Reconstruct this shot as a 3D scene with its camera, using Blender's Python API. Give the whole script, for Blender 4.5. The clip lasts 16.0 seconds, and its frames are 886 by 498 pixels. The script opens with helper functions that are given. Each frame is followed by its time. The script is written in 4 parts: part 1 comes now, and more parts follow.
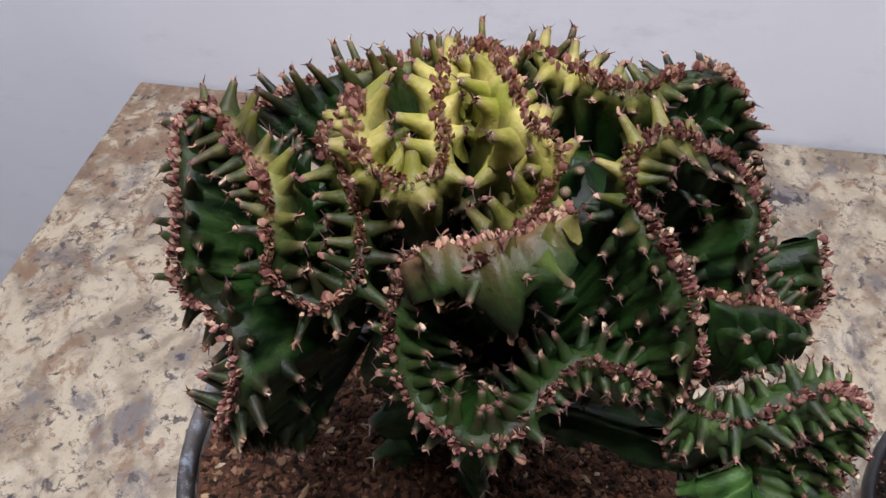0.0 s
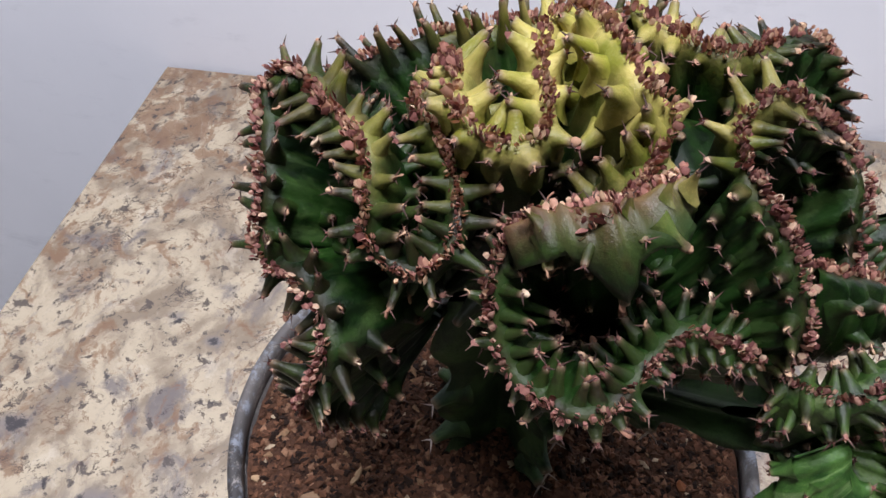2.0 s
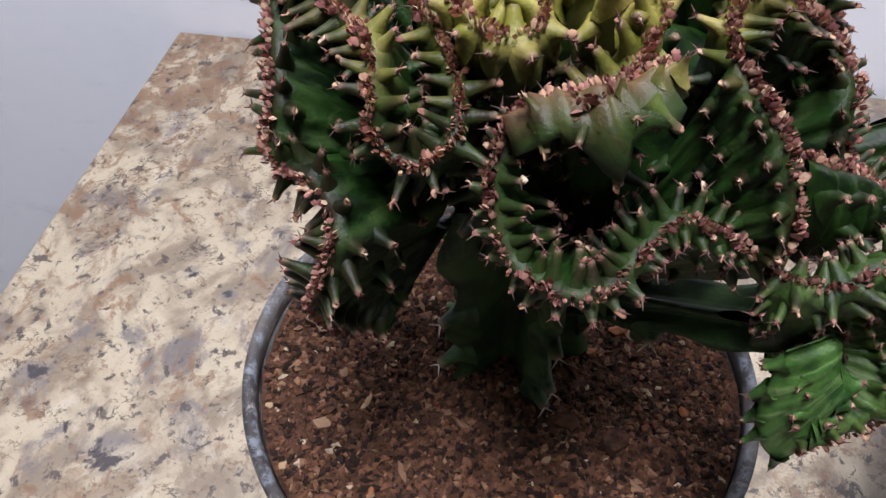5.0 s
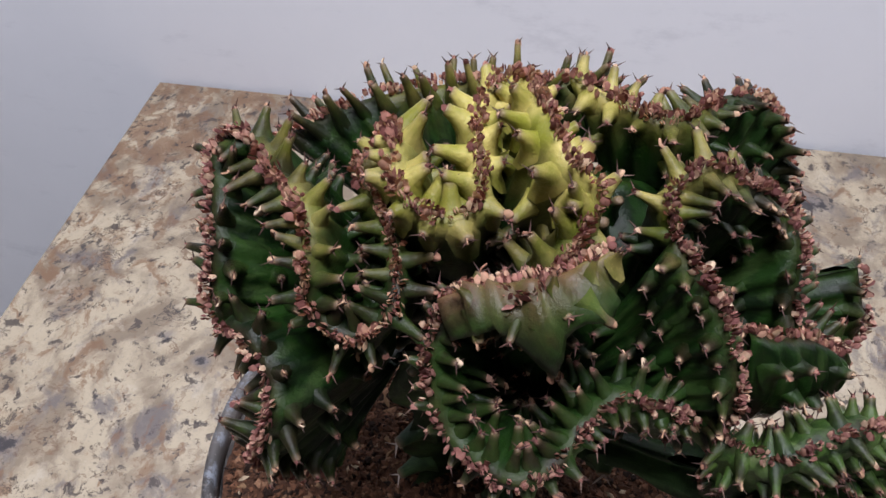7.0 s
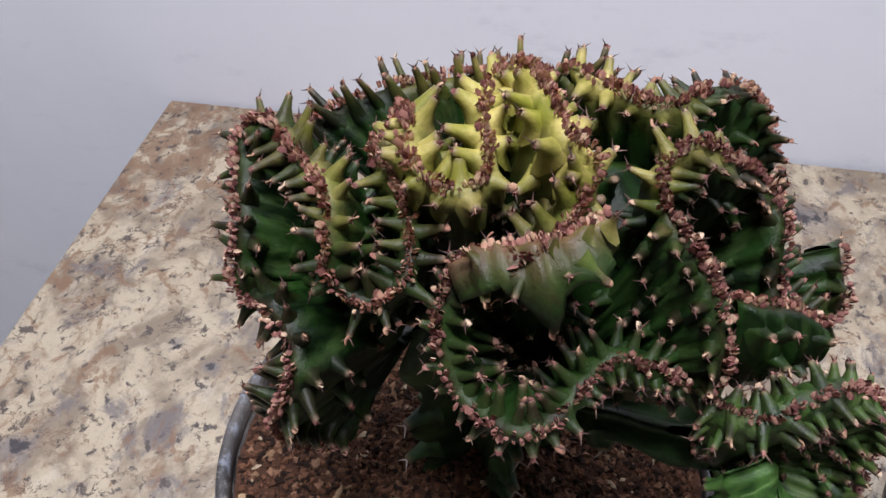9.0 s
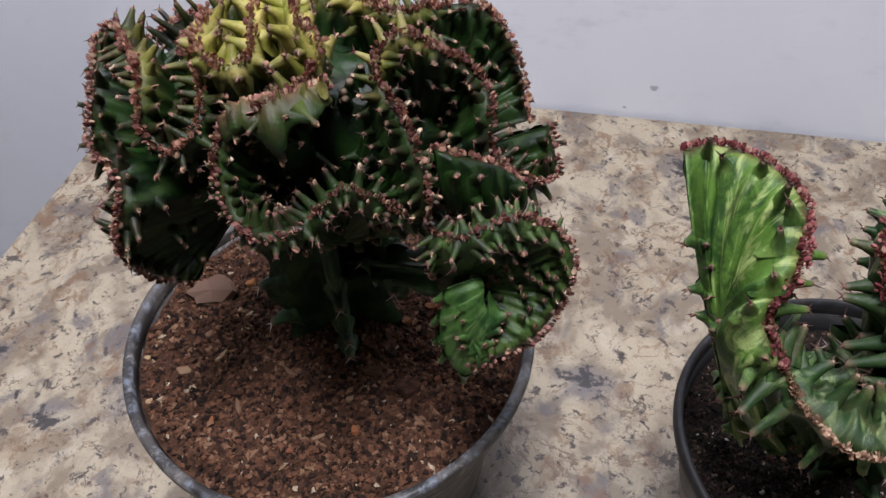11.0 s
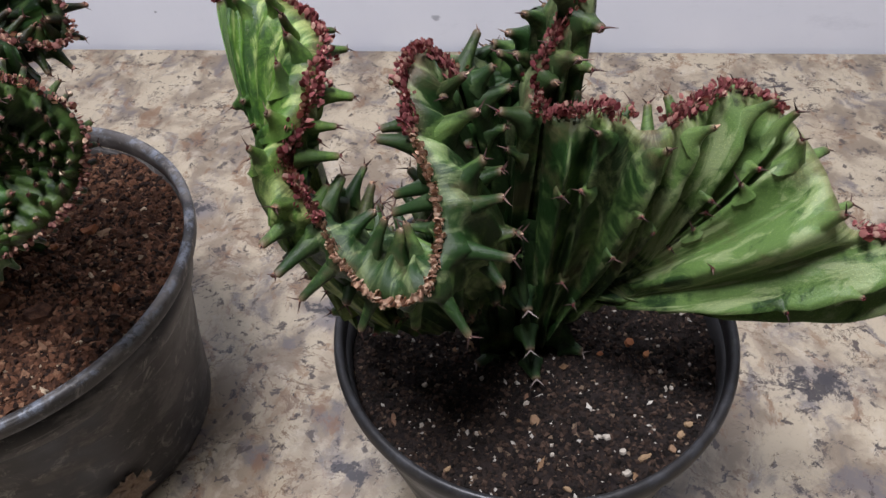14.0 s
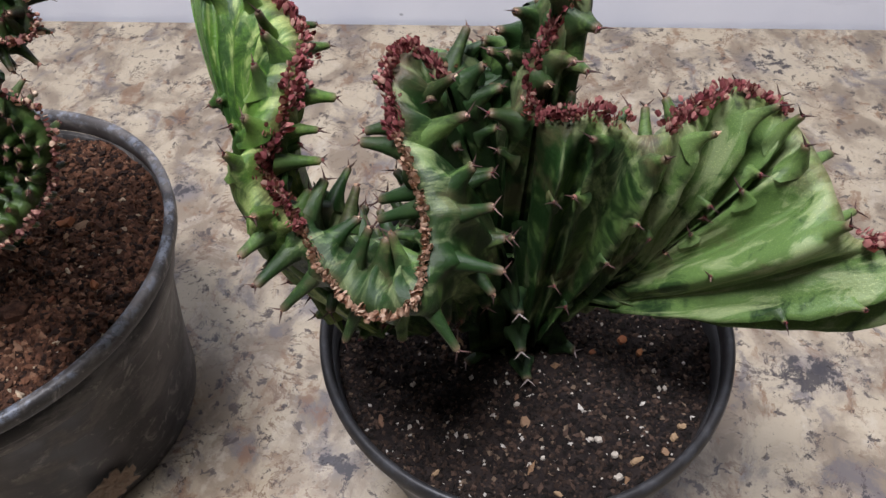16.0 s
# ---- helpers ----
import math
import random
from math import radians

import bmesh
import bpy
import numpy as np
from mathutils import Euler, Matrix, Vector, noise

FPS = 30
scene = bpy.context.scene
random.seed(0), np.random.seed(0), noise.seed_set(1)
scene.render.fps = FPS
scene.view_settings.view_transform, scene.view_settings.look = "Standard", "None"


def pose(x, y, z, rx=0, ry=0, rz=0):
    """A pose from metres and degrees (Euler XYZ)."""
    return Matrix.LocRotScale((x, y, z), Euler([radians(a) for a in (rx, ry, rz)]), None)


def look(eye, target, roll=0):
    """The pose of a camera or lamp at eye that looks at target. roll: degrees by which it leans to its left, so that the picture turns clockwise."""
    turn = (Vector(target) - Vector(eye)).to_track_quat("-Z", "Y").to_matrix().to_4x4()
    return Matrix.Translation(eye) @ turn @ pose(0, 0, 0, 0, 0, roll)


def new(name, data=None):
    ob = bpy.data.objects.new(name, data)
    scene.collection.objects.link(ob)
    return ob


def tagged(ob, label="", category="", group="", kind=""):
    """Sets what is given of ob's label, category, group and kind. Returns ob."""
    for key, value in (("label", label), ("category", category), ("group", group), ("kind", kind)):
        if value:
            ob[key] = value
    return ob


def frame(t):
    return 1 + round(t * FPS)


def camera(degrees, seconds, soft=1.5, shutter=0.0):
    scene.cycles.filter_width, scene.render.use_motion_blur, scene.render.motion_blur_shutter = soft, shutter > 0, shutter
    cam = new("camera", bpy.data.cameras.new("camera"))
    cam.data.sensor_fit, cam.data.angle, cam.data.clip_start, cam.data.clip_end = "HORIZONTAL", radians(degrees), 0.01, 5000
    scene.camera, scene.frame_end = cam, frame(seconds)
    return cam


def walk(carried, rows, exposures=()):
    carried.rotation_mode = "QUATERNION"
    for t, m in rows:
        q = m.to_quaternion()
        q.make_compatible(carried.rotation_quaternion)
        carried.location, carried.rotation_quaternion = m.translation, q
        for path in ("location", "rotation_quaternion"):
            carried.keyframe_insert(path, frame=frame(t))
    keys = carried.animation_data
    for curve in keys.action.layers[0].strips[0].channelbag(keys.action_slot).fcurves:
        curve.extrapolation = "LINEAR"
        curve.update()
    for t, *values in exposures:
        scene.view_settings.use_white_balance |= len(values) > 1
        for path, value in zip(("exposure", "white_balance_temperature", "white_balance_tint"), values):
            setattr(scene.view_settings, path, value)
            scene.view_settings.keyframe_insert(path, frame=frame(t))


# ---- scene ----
LENS = 59.16
PATH = [
    (0, (0.02691, -0.12714, 0.34085), (-0.01723, 0.20952, -0.02618), 0.94),
    (0.5, (0.01727, -0.11859, 0.34060), (-0.02849, 0.21860, -0.02575), 1.08),
    (1, (0.01092, -0.11998, 0.33600), (-0.03644, 0.21686, -0.03046), 0.96),
    (1.5, (0.00839, -0.12616, 0.33271), (-0.03829, 0.20964, -0.03479), 1.25),
    (2, (0.01075, -0.12989, 0.33290), (-0.03628, 0.20465, -0.03571), 1.13),
    (2.5, (0.01420, -0.12927, 0.34087), (-0.03747, 0.20613, -0.02633), 0.36),
    (3, (0.01440, -0.13039, 0.33486), (-0.03777, 0.20520, -0.03210), -0.10),
    (3.5, (0.01292, -0.13701, 0.32892), (-0.03887, 0.19998, -0.03680), 0.05),
    (3.7, (0.01336, -0.14035, 0.32553), (-0.03836, 0.19792, -0.03902), 0.13),
    (5.8, (0.01881, -0.14608, 0.32838), (-0.03663, 0.17399, -0.05172), -0.25),
    (6, (0.02036, -0.14186, 0.33213), (-0.03441, 0.17888, -0.04751), -0.07),
    (6.5, (0.01929, -0.12762, 0.33916), (-0.03162, 0.19780, -0.03702), 0.51),
    (7, (0.02149, -0.12126, 0.34419), (-0.02969, 0.21072, -0.02617), 0.41),
    (7.5, (0.02072, -0.11859, 0.34463), (-0.03034, 0.21774, -0.02180), 0.40),
    (8, (0.01987, -0.11748, 0.34337), (-0.03237, 0.22083, -0.02107), 0.20),
    (8.2, (0.01883, -0.11593, 0.34321), (-0.03364, 0.22357, -0.02008), 0.16),
    (10.3, (0.05229, -0.18103, 0.34968), (-0.01045, 0.16816, -0.00264), 0.54),
    (10.5, (0.06139, -0.16856, 0.33517), (-0.00358, 0.17349, -0.02369), 0.13),
    (10.8, (0.08350, -0.18350, 0.35700), (-0.19300, 1.17200, -1.08700), -0.85),
    (11, (0.10061, -0.19024, 0.36013), (0.02371, 0.15086, 0.00273), -1.76),
    (11.5, (0.13835, -0.20723, 0.37114), (0.06205, 0.13900, 0.01857), -3.72),
    (12, (0.17368, -0.20469, 0.36180), (0.09601, 0.14237, 0.01035), -5.52),
    (12.5, (0.19635, -0.19718, 0.35080), (0.12233, 0.15073, -0.00060), -5.91),
    (13, (0.21481, -0.19057, 0.33829), (0.14900, 0.15802, -0.01407), -5.75),
    (13.5, (0.21861, -0.18460, 0.32780), (0.16111, 0.16239, -0.02758), -4.86),
    (14, (0.21857, -0.18491, 0.31608), (0.16711, 0.15766, -0.04447), -4.34),
    (14.5, (0.21871, -0.18397, 0.30197), (0.16906, 0.15066, -0.06621), -4.24),
    (15, (0.22107, -0.17954, 0.30144), (0.17253, 0.14961, -0.07179), -4.24),
    (15.5, (0.21880, -0.17355, 0.30726), (0.17224, 0.15191, -0.06945), -4.03),
    (16, (0.21848, -0.17065, 0.31744), (0.17286, 0.15530, -0.05896), -3.90),
]
cam = camera(LENS, 16.0, soft=1.5)
EXPOSURE = [(0, 0.03), (0.5, 0.0), (1, 0.12), (1.5, 0.14), (2, 0.24), (2.5, 0.05), (3, 0.15), (3.5, 0.3), (3.7, 0.3), (5.8, 0.3), (6, 0.3), (6.5, 0.12), (7, 0.0), (8, -0.1), (8.2, -0.08), (10.3, 0.3), (10.5, 0.22), (11, -0.07),
            (12, -0.15), (12.5, -0.12), (13.5, -0.07), (14, -0.01), (14.5, 0.16), (15, 0.16), (15.5, 0.15), (16, 0.08)]
walk(cam, [(t, look(eye, target, roll)) for t, eye, target, roll in PATH], EXPOSURE)

# ---------------------------------------------------------------- light
world = bpy.data.worlds.new("world")
world.use_nodes = True
world.node_tree.nodes["Background"].inputs[0].default_value = (0.75, 0.8, 0.95, 1)
world.node_tree.nodes["Background"].inputs[1].default_value = 0.1
scene.world = world
lamp = new("ceiling_lamp_light", bpy.data.lights.new("ceiling_lamp_light", "AREA"))
lamp.data.shape, lamp.data.size, lamp.data.energy = "DISK", 0.5, 41.0
lamp.data.color = (0.95, 0.95, 1.06)
lamp.matrix_world = look((0.03, -0.23, 1.65), (0.1, 0.05, 0.0))


# ---------------------------------------------------------------- materials
class Nodes:
    """A material with its Principled shader and short ways to add nodes."""

    def __init__(self, name, rough=0.6, spec=0.5):
        self.m = bpy.data.materials.new(name)
        self.m.use_nodes = True
        self.n, self.l = self.m.node_tree.nodes, self.m.node_tree.links
        self.b = self.n["Principled BSDF"]
        self.b.inputs["Roughness"].default_value = rough
        self.b.inputs["Specular IOR Level"].default_value = spec

    def put(self, value, socket):
        if isinstance(value, (int, float)):
            socket.default_value = value
        elif isinstance(value, tuple):
            socket.default_value = (*value, 1) if len(value) == 3 and socket.type == "RGBA" else value
        else:
            self.l.new(value, socket)

    def place(self):
        return self.n.new("ShaderNodeTexCoord").outputs["Object"]

    def attribute(self, name, output="Color"):
        a = self.n.new("ShaderNodeAttribute")
        a.attribute_name = name
        return a.outputs[output]

    def split(self, vector):
        s = self.n.new("ShaderNodeSeparateXYZ")
        self.l.new(vector, s.inputs[0])
        return s.outputs

    def scaled(self, vector, scale, shift=(0, 0, 0)):
        s = self.n.new("ShaderNodeMapping")
        self.l.new(vector, s.inputs[0])
        s.inputs["Scale"].default_value, s.inputs["Location"].default_value = scale, shift
        return s.outputs[0]

    def noise(self, vector, scale, detail=4.0, rough=0.55, bend=0.0):
        t = self.n.new("ShaderNodeTexNoise")
        self.l.new(vector, t.inputs["Vector"])
        t.inputs["Scale"].default_value, t.inputs["Detail"].default_value = scale, detail
        t.inputs["Roughness"].default_value, t.inputs["Distortion"].default_value = rough, bend
        return t.outputs["Fac"]

    def cells(self, vector, scale, output="Distance"):
        t = self.n.new("ShaderNodeTexVoronoi")
        self.l.new(vector, t.inputs["Vector"])
        t.inputs["Scale"].default_value = scale
        return t.outputs[output]

    def ramp(self, value, low, high, a=0.0, b=1.0):
        r = self.n.new("ShaderNodeMapRange")
        r.interpolation_type = "SMOOTHSTEP"
        self.l.new(value, r.inputs[0])
        for k, v in zip((1, 2, 3, 4), (low, high, a, b)):
            r.inputs[k].default_value = v
        return r.outputs[0]

    def math(self, kind, a, b=0.0):
        t = self.n.new("ShaderNodeMath")
        t.operation = kind
        self.put(a, t.inputs[0])
        self.put(b, t.inputs[1])
        return t.outputs[0]

    def mix(self, factor, a, b, kind="MIX"):
        t = self.n.new("ShaderNodeMix")
        t.data_type, t.blend_type = "RGBA", kind
        self.put(factor, t.inputs[0])
        self.put(a, t.inputs[6])
        self.put(b, t.inputs[7])
        return t.outputs[2]

    def color(self, value):
        self.put(value, self.b.inputs["Base Color"])

    def rough(self, value):
        self.put(value, self.b.inputs["Roughness"])

    def bump(self, height, strength, distance=0.001):
        t = self.n.new("ShaderNodeBump")
        t.inputs["Strength"].default_value, t.inputs["Distance"].default_value = strength, distance
        self.l.new(height, t.inputs["Height"])
        self.l.new(t.outputs[0], self.b.inputs["Normal"])

    def island(self):
        return self.n.new("ShaderNodeNewGeometry").outputs["Random Per Island"]

    def each(self):
        return self.n.new("ShaderNodeObjectInfo").outputs["Random"]

    def steps(self, value, colors):
        """A colour chosen from (from, rgb) by a value."""
        r = self.n.new("ShaderNodeValToRGB")
        self.l.new(value, r.inputs[0])
        r.color_ramp.interpolation = "CONSTANT"
        while len(r.color_ramp.elements) < len(colors):
            r.color_ramp.elements.new(1.0)
        for e, (p, c) in zip(r.color_ramp.elements, colors):
            e.position, e.color = p, (*c, 1)
        return r.outputs[0]


def scuffed_paint():
    """The same paint with two small dark scuffs low on the wall."""
    g = Nodes("scuffed_wall", 0.75, 0.3)
    p = g.place()
    c = g.mix(g.ramp(g.noise(p, 5, 5), 0.3, 0.7), (0.78, 0.805, 0.87), (0.825, 0.845, 0.91))
    c = g.mix(g.ramp(g.noise(g.scaled(p, (1, 1, 2.5)), 14, 6, 0.7), 0.55, 0.75, 0, 0.25), c, (0.44, 0.46, 0.53))
    x, _, z = g.split(p)
    rag = g.math("MULTIPLY", g.noise(p, 330, 4, 0.7), 1.6)
    for cx, cz, r in ((0.150, 0.0255, 0.0030), (0.035, 0.048, 0.0018), (0.131, 0.006, 0.0016), (-0.06, 0.03, 0.0012)):
        dx, dz = g.math("DIVIDE", g.math("SUBTRACT", x, cx), r * 1.3), g.math("DIVIDE", g.math("SUBTRACT", z, cz), r)
        d = g.math("SQRT", g.math("ADD", g.math("MULTIPLY", dx, dx), g.math("MULTIPLY", dz, dz)))
        c = g.mix(g.ramp(g.math("ADD", d, rag), 1.2, 1.75, 0.6, 0), c, (0.20, 0.21, 0.25))
    g.color(c)
    g.bump(g.noise(p, 260, 3), 0.12, 0.0006)
    return g.m


def room_paint():
    g = Nodes("room_wall", 0.8, 0.2)
    g.color(g.mix(g.ramp(g.noise(g.place(), 4, 5), 0.3, 0.7), (0.32, 0.30, 0.27), (0.38, 0.36, 0.325)))
    return g.m


# dark mineral clusters of the slab: x, y, radius
CLUSTERS = [(.064, .228, .016), (.075, .176, .016), (.120, .066, .014), (.185, .262, .020), (.330, .227, .020), (.381, .277, .014), (-.162, -.007, .012),
            (.358, .036, .016), (.143, -.021, .009), (-.217, .027, .007), (-.163, .100, .005), (-.139, .088, .004), (.023, .142, .010)]


def granite():
    g = Nodes("granite", 0.28, 0.5)
    p = g.place()
    crystal = g.n.new("ShaderNodeVectorMath")
    crystal.operation = "MULTIPLY_ADD"
    g.l.new(g.cells(p, 700, "Color"), crystal.inputs[0])
    crystal.inputs[1].default_value = (0.0011, 0.0011, 0)
    g.l.new(p, crystal.inputs[2])
    q = crystal.outputs[0]
    mid, fine = g.noise(g.scaled(q, (1.15, 0.85, 1), (3, 1, 0)), 32, 9, 0.62, 0.5), g.noise(p, 520, 3, 0.65)
    c = g.mix(g.ramp(mid, 0.40, 0.58), (0.185, 0.145, 0.102), (0.355, 0.300, 0.215))
    tan = g.noise(g.scaled(q, (1, 1, 1), (2, 6, 0)), 20, 6, 0.6, 0.8)
    c = g.mix(g.ramp(tan, 0.52, 0.68, 0, 0.45), c, (0.27, 0.205, 0.135))
    white = g.noise(g.scaled(q, (1.1, 0.85, 1), (5, 3, 0)), 42, 9, 0.68, 0.5)
    c = g.mix(g.ramp(white, 0.54, 0.66, 0, 0.5), c, (0.43, 0.38, 0.30))
    grey = g.noise(g.scaled(q, (1.1, 0.85, 1), (1, 9, 0)), 36, 9, 0.67, 0.8)
    c = g.mix(g.ramp(grey, 0.515, 0.65, 0, 0.8), c, (0.106, 0.094, 0.097))
    rust = g.noise(g.scaled(q, (1.1, 0.8, 1), (7, 2, 0)), 58, 8, 0.68, 1.0)
    gap = g.n.new("ShaderNodeVectorMath")
    gap.operation = "DISTANCE"
    g.l.new(g.scaled(p, (1, 1.3, 1)), gap.inputs[0])
    gap.inputs[1].default_value = (-0.24, 0.40, 0)
    rust = g.math("ADD", rust, g.ramp(gap.outputs["Value"], 0.03, 0.20, 0.09, 0))
    rust = g.math("ADD", rust, g.ramp(g.split(p)[0], -0.262, -0.16, 0.05, 0))
    c = g.mix(g.ramp(rust, 0.545, 0.65, 0, 0.72), c, (0.150, 0.078, 0.040))
    vein = g.math("ABSOLUTE", g.math("SUBTRACT", g.noise(g.scaled(q, (1, 1.4, 1), (8, 5, 0)), 17, 8, 0.62, 1.2), 0.5))
    c = g.mix(g.math("MULTIPLY", g.ramp(vein, 0.003, 0.016, 0.75, 0), g.ramp(tan, 0.45, 0.58)), c, (0.115, 0.066, 0.040))
    fleck = g.math("ABSOLUTE", g.math("SUBTRACT", g.noise(g.scaled(q, (1, 1.3, 1), (2, 13, 0)), 48, 7, 0.66, 1.0), 0.5))
    c = g.mix(g.math("MULTIPLY", g.ramp(fleck, 0.004, 0.020, 0.9, 0), g.ramp(g.noise(p, 38, 4, 0.6), 0.52, 0.60)), c, (0.046, 0.034, 0.030))
    speck = g.noise(g.scaled(q, (1, 0.9, 1), (4, 8, 0)), 135, 5, 0.62, 0.6)
    c = g.mix(g.ramp(speck, 0.585, 0.635, 0, 0.88), c, (0.048, 0.038, 0.035))
    c = g.mix(g.ramp(fine, 0.54, 0.72, 0, 0.3), c, (0.15, 0.115, 0.085))
    # clusters of crisp dark flecks
    x, y, _ = g.split(p)
    near = None
    for cx, cy, r in CLUSTERS:
        dx, dy = g.math("DIVIDE", g.math("SUBTRACT", x, cx), r * 1.5), g.math("DIVIDE", g.math("SUBTRACT", y, cy), r * 1.0)
        d = g.math("SQRT", g.math("ADD", g.math("MULTIPLY", dx, dx), g.math("MULTIPLY", dy, dy)))
        near = d if near is None else g.math("MINIMUM", near, d)
    haze = g.math("MULTIPLY", g.ramp(near, 0.2, 1.3, 1, 0), g.ramp(mid, 0.36, 0.64, 0.8, 0.1))
    c = g.mix(haze, c, (0.14, 0.13, 0.135))
    ink = g.math("ADD", g.noise(g.scaled(q, (1, 1.1, 1), (11, 4, 0)), 95, 7, 0.70, 0.5), g.ramp(near, 0.15, 1.25, 0.17, 0))
    c = g.mix(g.ramp(ink, 0.605, 0.665, 0, 0.92), c, (0.030, 0.027, 0.030))
    g.color(c)
    g.rough(g.ramp(mid, 0.3, 0.7, 0.36, 0.22))
    g.bump(fine, 0.06, 0.0004)
    return g.m


def pot_plastic(name, dust):
    g = Nodes(name, 0.45, 0.35)
    p = g.place()
    smear = g.noise(g.scaled(p, (1, 1, 1.6)), 34, 6, 0.68, 0.3)
    broad = g.noise(p, 13, 4, 0.6, 0.3)
    fine = g.noise(p, 420, 4, 0.7)
    c = g.mix(g.ramp(broad, 0.40, 0.60, 0.1 * dust, dust), (0.016, 0.0155, 0.016), (0.116, 0.104, 0.096))
    c = g.mix(g.ramp(smear, 0.50, 0.66, 0, 1.0 * dust), c, (0.205, 0.188, 0.172))
    c = g.mix(g.ramp(g.noise(p, 95, 8, 0.78, 0.6), 0.54, 0.64, 0, 1.0 * dust), c, (0.31, 0.285, 0.26))
    scratch = g.noise(g.scaled(p, (1, 1, 22), (0, 0, 3)), 22, 4, 0.6, 0.0)
    c = g.mix(g.ramp(scratch, 0.62, 0.68, 0, 0.4 * dust), c, (0.36, 0.35, 0.33))
    # worn, limy upper edge
    _, _, z = g.split(p)
    lip = g.math("MULTIPLY", g.ramp(z, -0.0035, -0.001), g.ramp(g.noise(p, 150, 7, 0.75), 0.48, 0.60, 0, 0.75 * dust + 0.02))
    c = g.mix(lip, c, (0.24, 0.27, 0.32))
    g.color(c)
    g.rough(g.ramp(smear, 0.35, 0.7, 0.34, 0.62))
    g.bump(fine, 0.12, 0.0004)
    return g.m


def soil_base(name, a, b):
    g = Nodes(name, 0.95, 0.2)
    p = g.place()
    g.color(g.mix(g.ramp(g.noise(p, 160, 5, 0.7), 0.35, 0.65), a, b))
    g.bump(g.noise(p, 520, 5, 0.7), 0.9, 0.002)
    return g.m


def soil_bits(name, colors):
    g = Nodes(name, 0.9, 0.2)
    c = g.steps(g.island(), colors)
    g.color(g.mix(g.ramp(g.noise(g.place(), 700, 3), 0.3, 0.7, 0.0, 0.4), c, (0.02, 0.012, 0.009)))
    return g.m


def euphorbia(name, dark, mid, pale, stripes, rough=0.36, lit_span=None):
    """Skin: tone holds (crest redness, evenness, dry tip); grain runs along the ribs; the youngest growth at the top of
    the head is yellow. The last argument is an x range over which shaded left turns to lit right in the colour.
    """
    g = Nodes(name, rough, 0.26)
    p = g.n.new("ShaderNodeNewGeometry").outputs["Position"]
    grain = g.attribute("grain", "Vector")
    red, even, tip = g.split(g.attribute("tone"))
    far = g.n.new("ShaderNodeVectorMath")
    far.operation = "DISTANCE"
    g.l.new(g.scaled(p, (0.62, 0.75, 1.5)), far.inputs[0])
    far.inputs[1].default_value = (0.0056, -0.009, 0.396)
    young = g.ramp(g.math("ADD", far.outputs["Value"], g.ramp(g.noise(p, 90, 3), 0.3, 0.7, -0.006, 0.006)), 0.006, 0.046, 0.95, 0)
    patch = g.noise(p, 75, 6, 0.68, 0.6)
    # painted shading: low x goes to the dark tone, high x to the bright
    if lit_span:
        patch = g.math("ADD", patch, g.ramp(g.split(p)[0], *lit_span, -0.08, 0.10))
    c = g.mix(g.ramp(patch, 0.42, 0.59), dark, mid)
    if lit_span:
        c = g.mix(g.ramp(g.noise(p, 62, 5, 0.6, 0.5), 0.55, 0.68, 0, 0.55), c, (0.085, 0.066, 0.034))
    streak = g.noise(g.scaled(grain, (150, 34, 1)), 1.0, 5, 0.62, 1.3)
    c = g.mix(g.math("MULTIPLY", g.math("MULTIPLY", g.ramp(streak, 0.50, 0.62, 0, stripes), g.ramp(patch, 0.30, 0.55, 0.25, 1.0)), g.math("SUBTRACT", 1.0, even)), c, pale)
    c = g.mix(g.math("MULTIPLY", young, g.ramp(even, 0.0, 0.8, 0.28, 0.95)), c, g.mix(g.ramp(g.noise(p, 110, 3), 0.35, 0.65), (0.21, 0.215, 0.026), (0.52, 0.44, 0.13)))
    blush = g.math("MULTIPLY", red, g.ramp(g.noise(p, 130, 4, 0.6), 0.30, 0.62, 0.35, 1.0))
    c = g.mix(blush, c, (0.17, 0.062, 0.050))
    c = g.mix(g.math("MULTIPLY", tip, 0.85), c, (0.15, 0.10, 0.065))
    fleck = g.math("MULTIPLY", g.ramp(g.cells(p, 2400), 0.08, 0.36, 0.6, 0), g.math("SUBTRACT", 1.0, young))
    scar = g.ramp(g.noise(p, 260, 6, 0.75, 0.5), 0.66, 0.72, 0, 0.5)
    c = g.mix(scar, c, (0.16, 0.13, 0.08))
    g.color(g.mix(fleck, c, g.mix(1.0, c, (2.4, 2.0, 1.8), "MULTIPLY")))
    g.rough(g.ramp(g.noise(p, 55, 4), 0.3, 0.7, rough - 0.04, rough + 0.18))
    g.bump(g.noise(p, 1300, 4, 0.7), 0.42, 0.0006)
    g.b.inputs["Subsurface Weight"].default_value = 0.06
    g.b.inputs["Subsurface Radius"].default_value = (0.002, 0.003, 0.001)
    return g.m


def dry(name, colors, per_object=False):
    g = Nodes(name, 0.75, 0.3)
    c = g.steps(g.each() if per_object else g.island(), colors)
    g.color(g.mix(g.ramp(g.noise(g.place(), 900, 3), 0.3, 0.7, 0, 0.25), c, (0.16, 0.07, 0.05)))
    return g.m


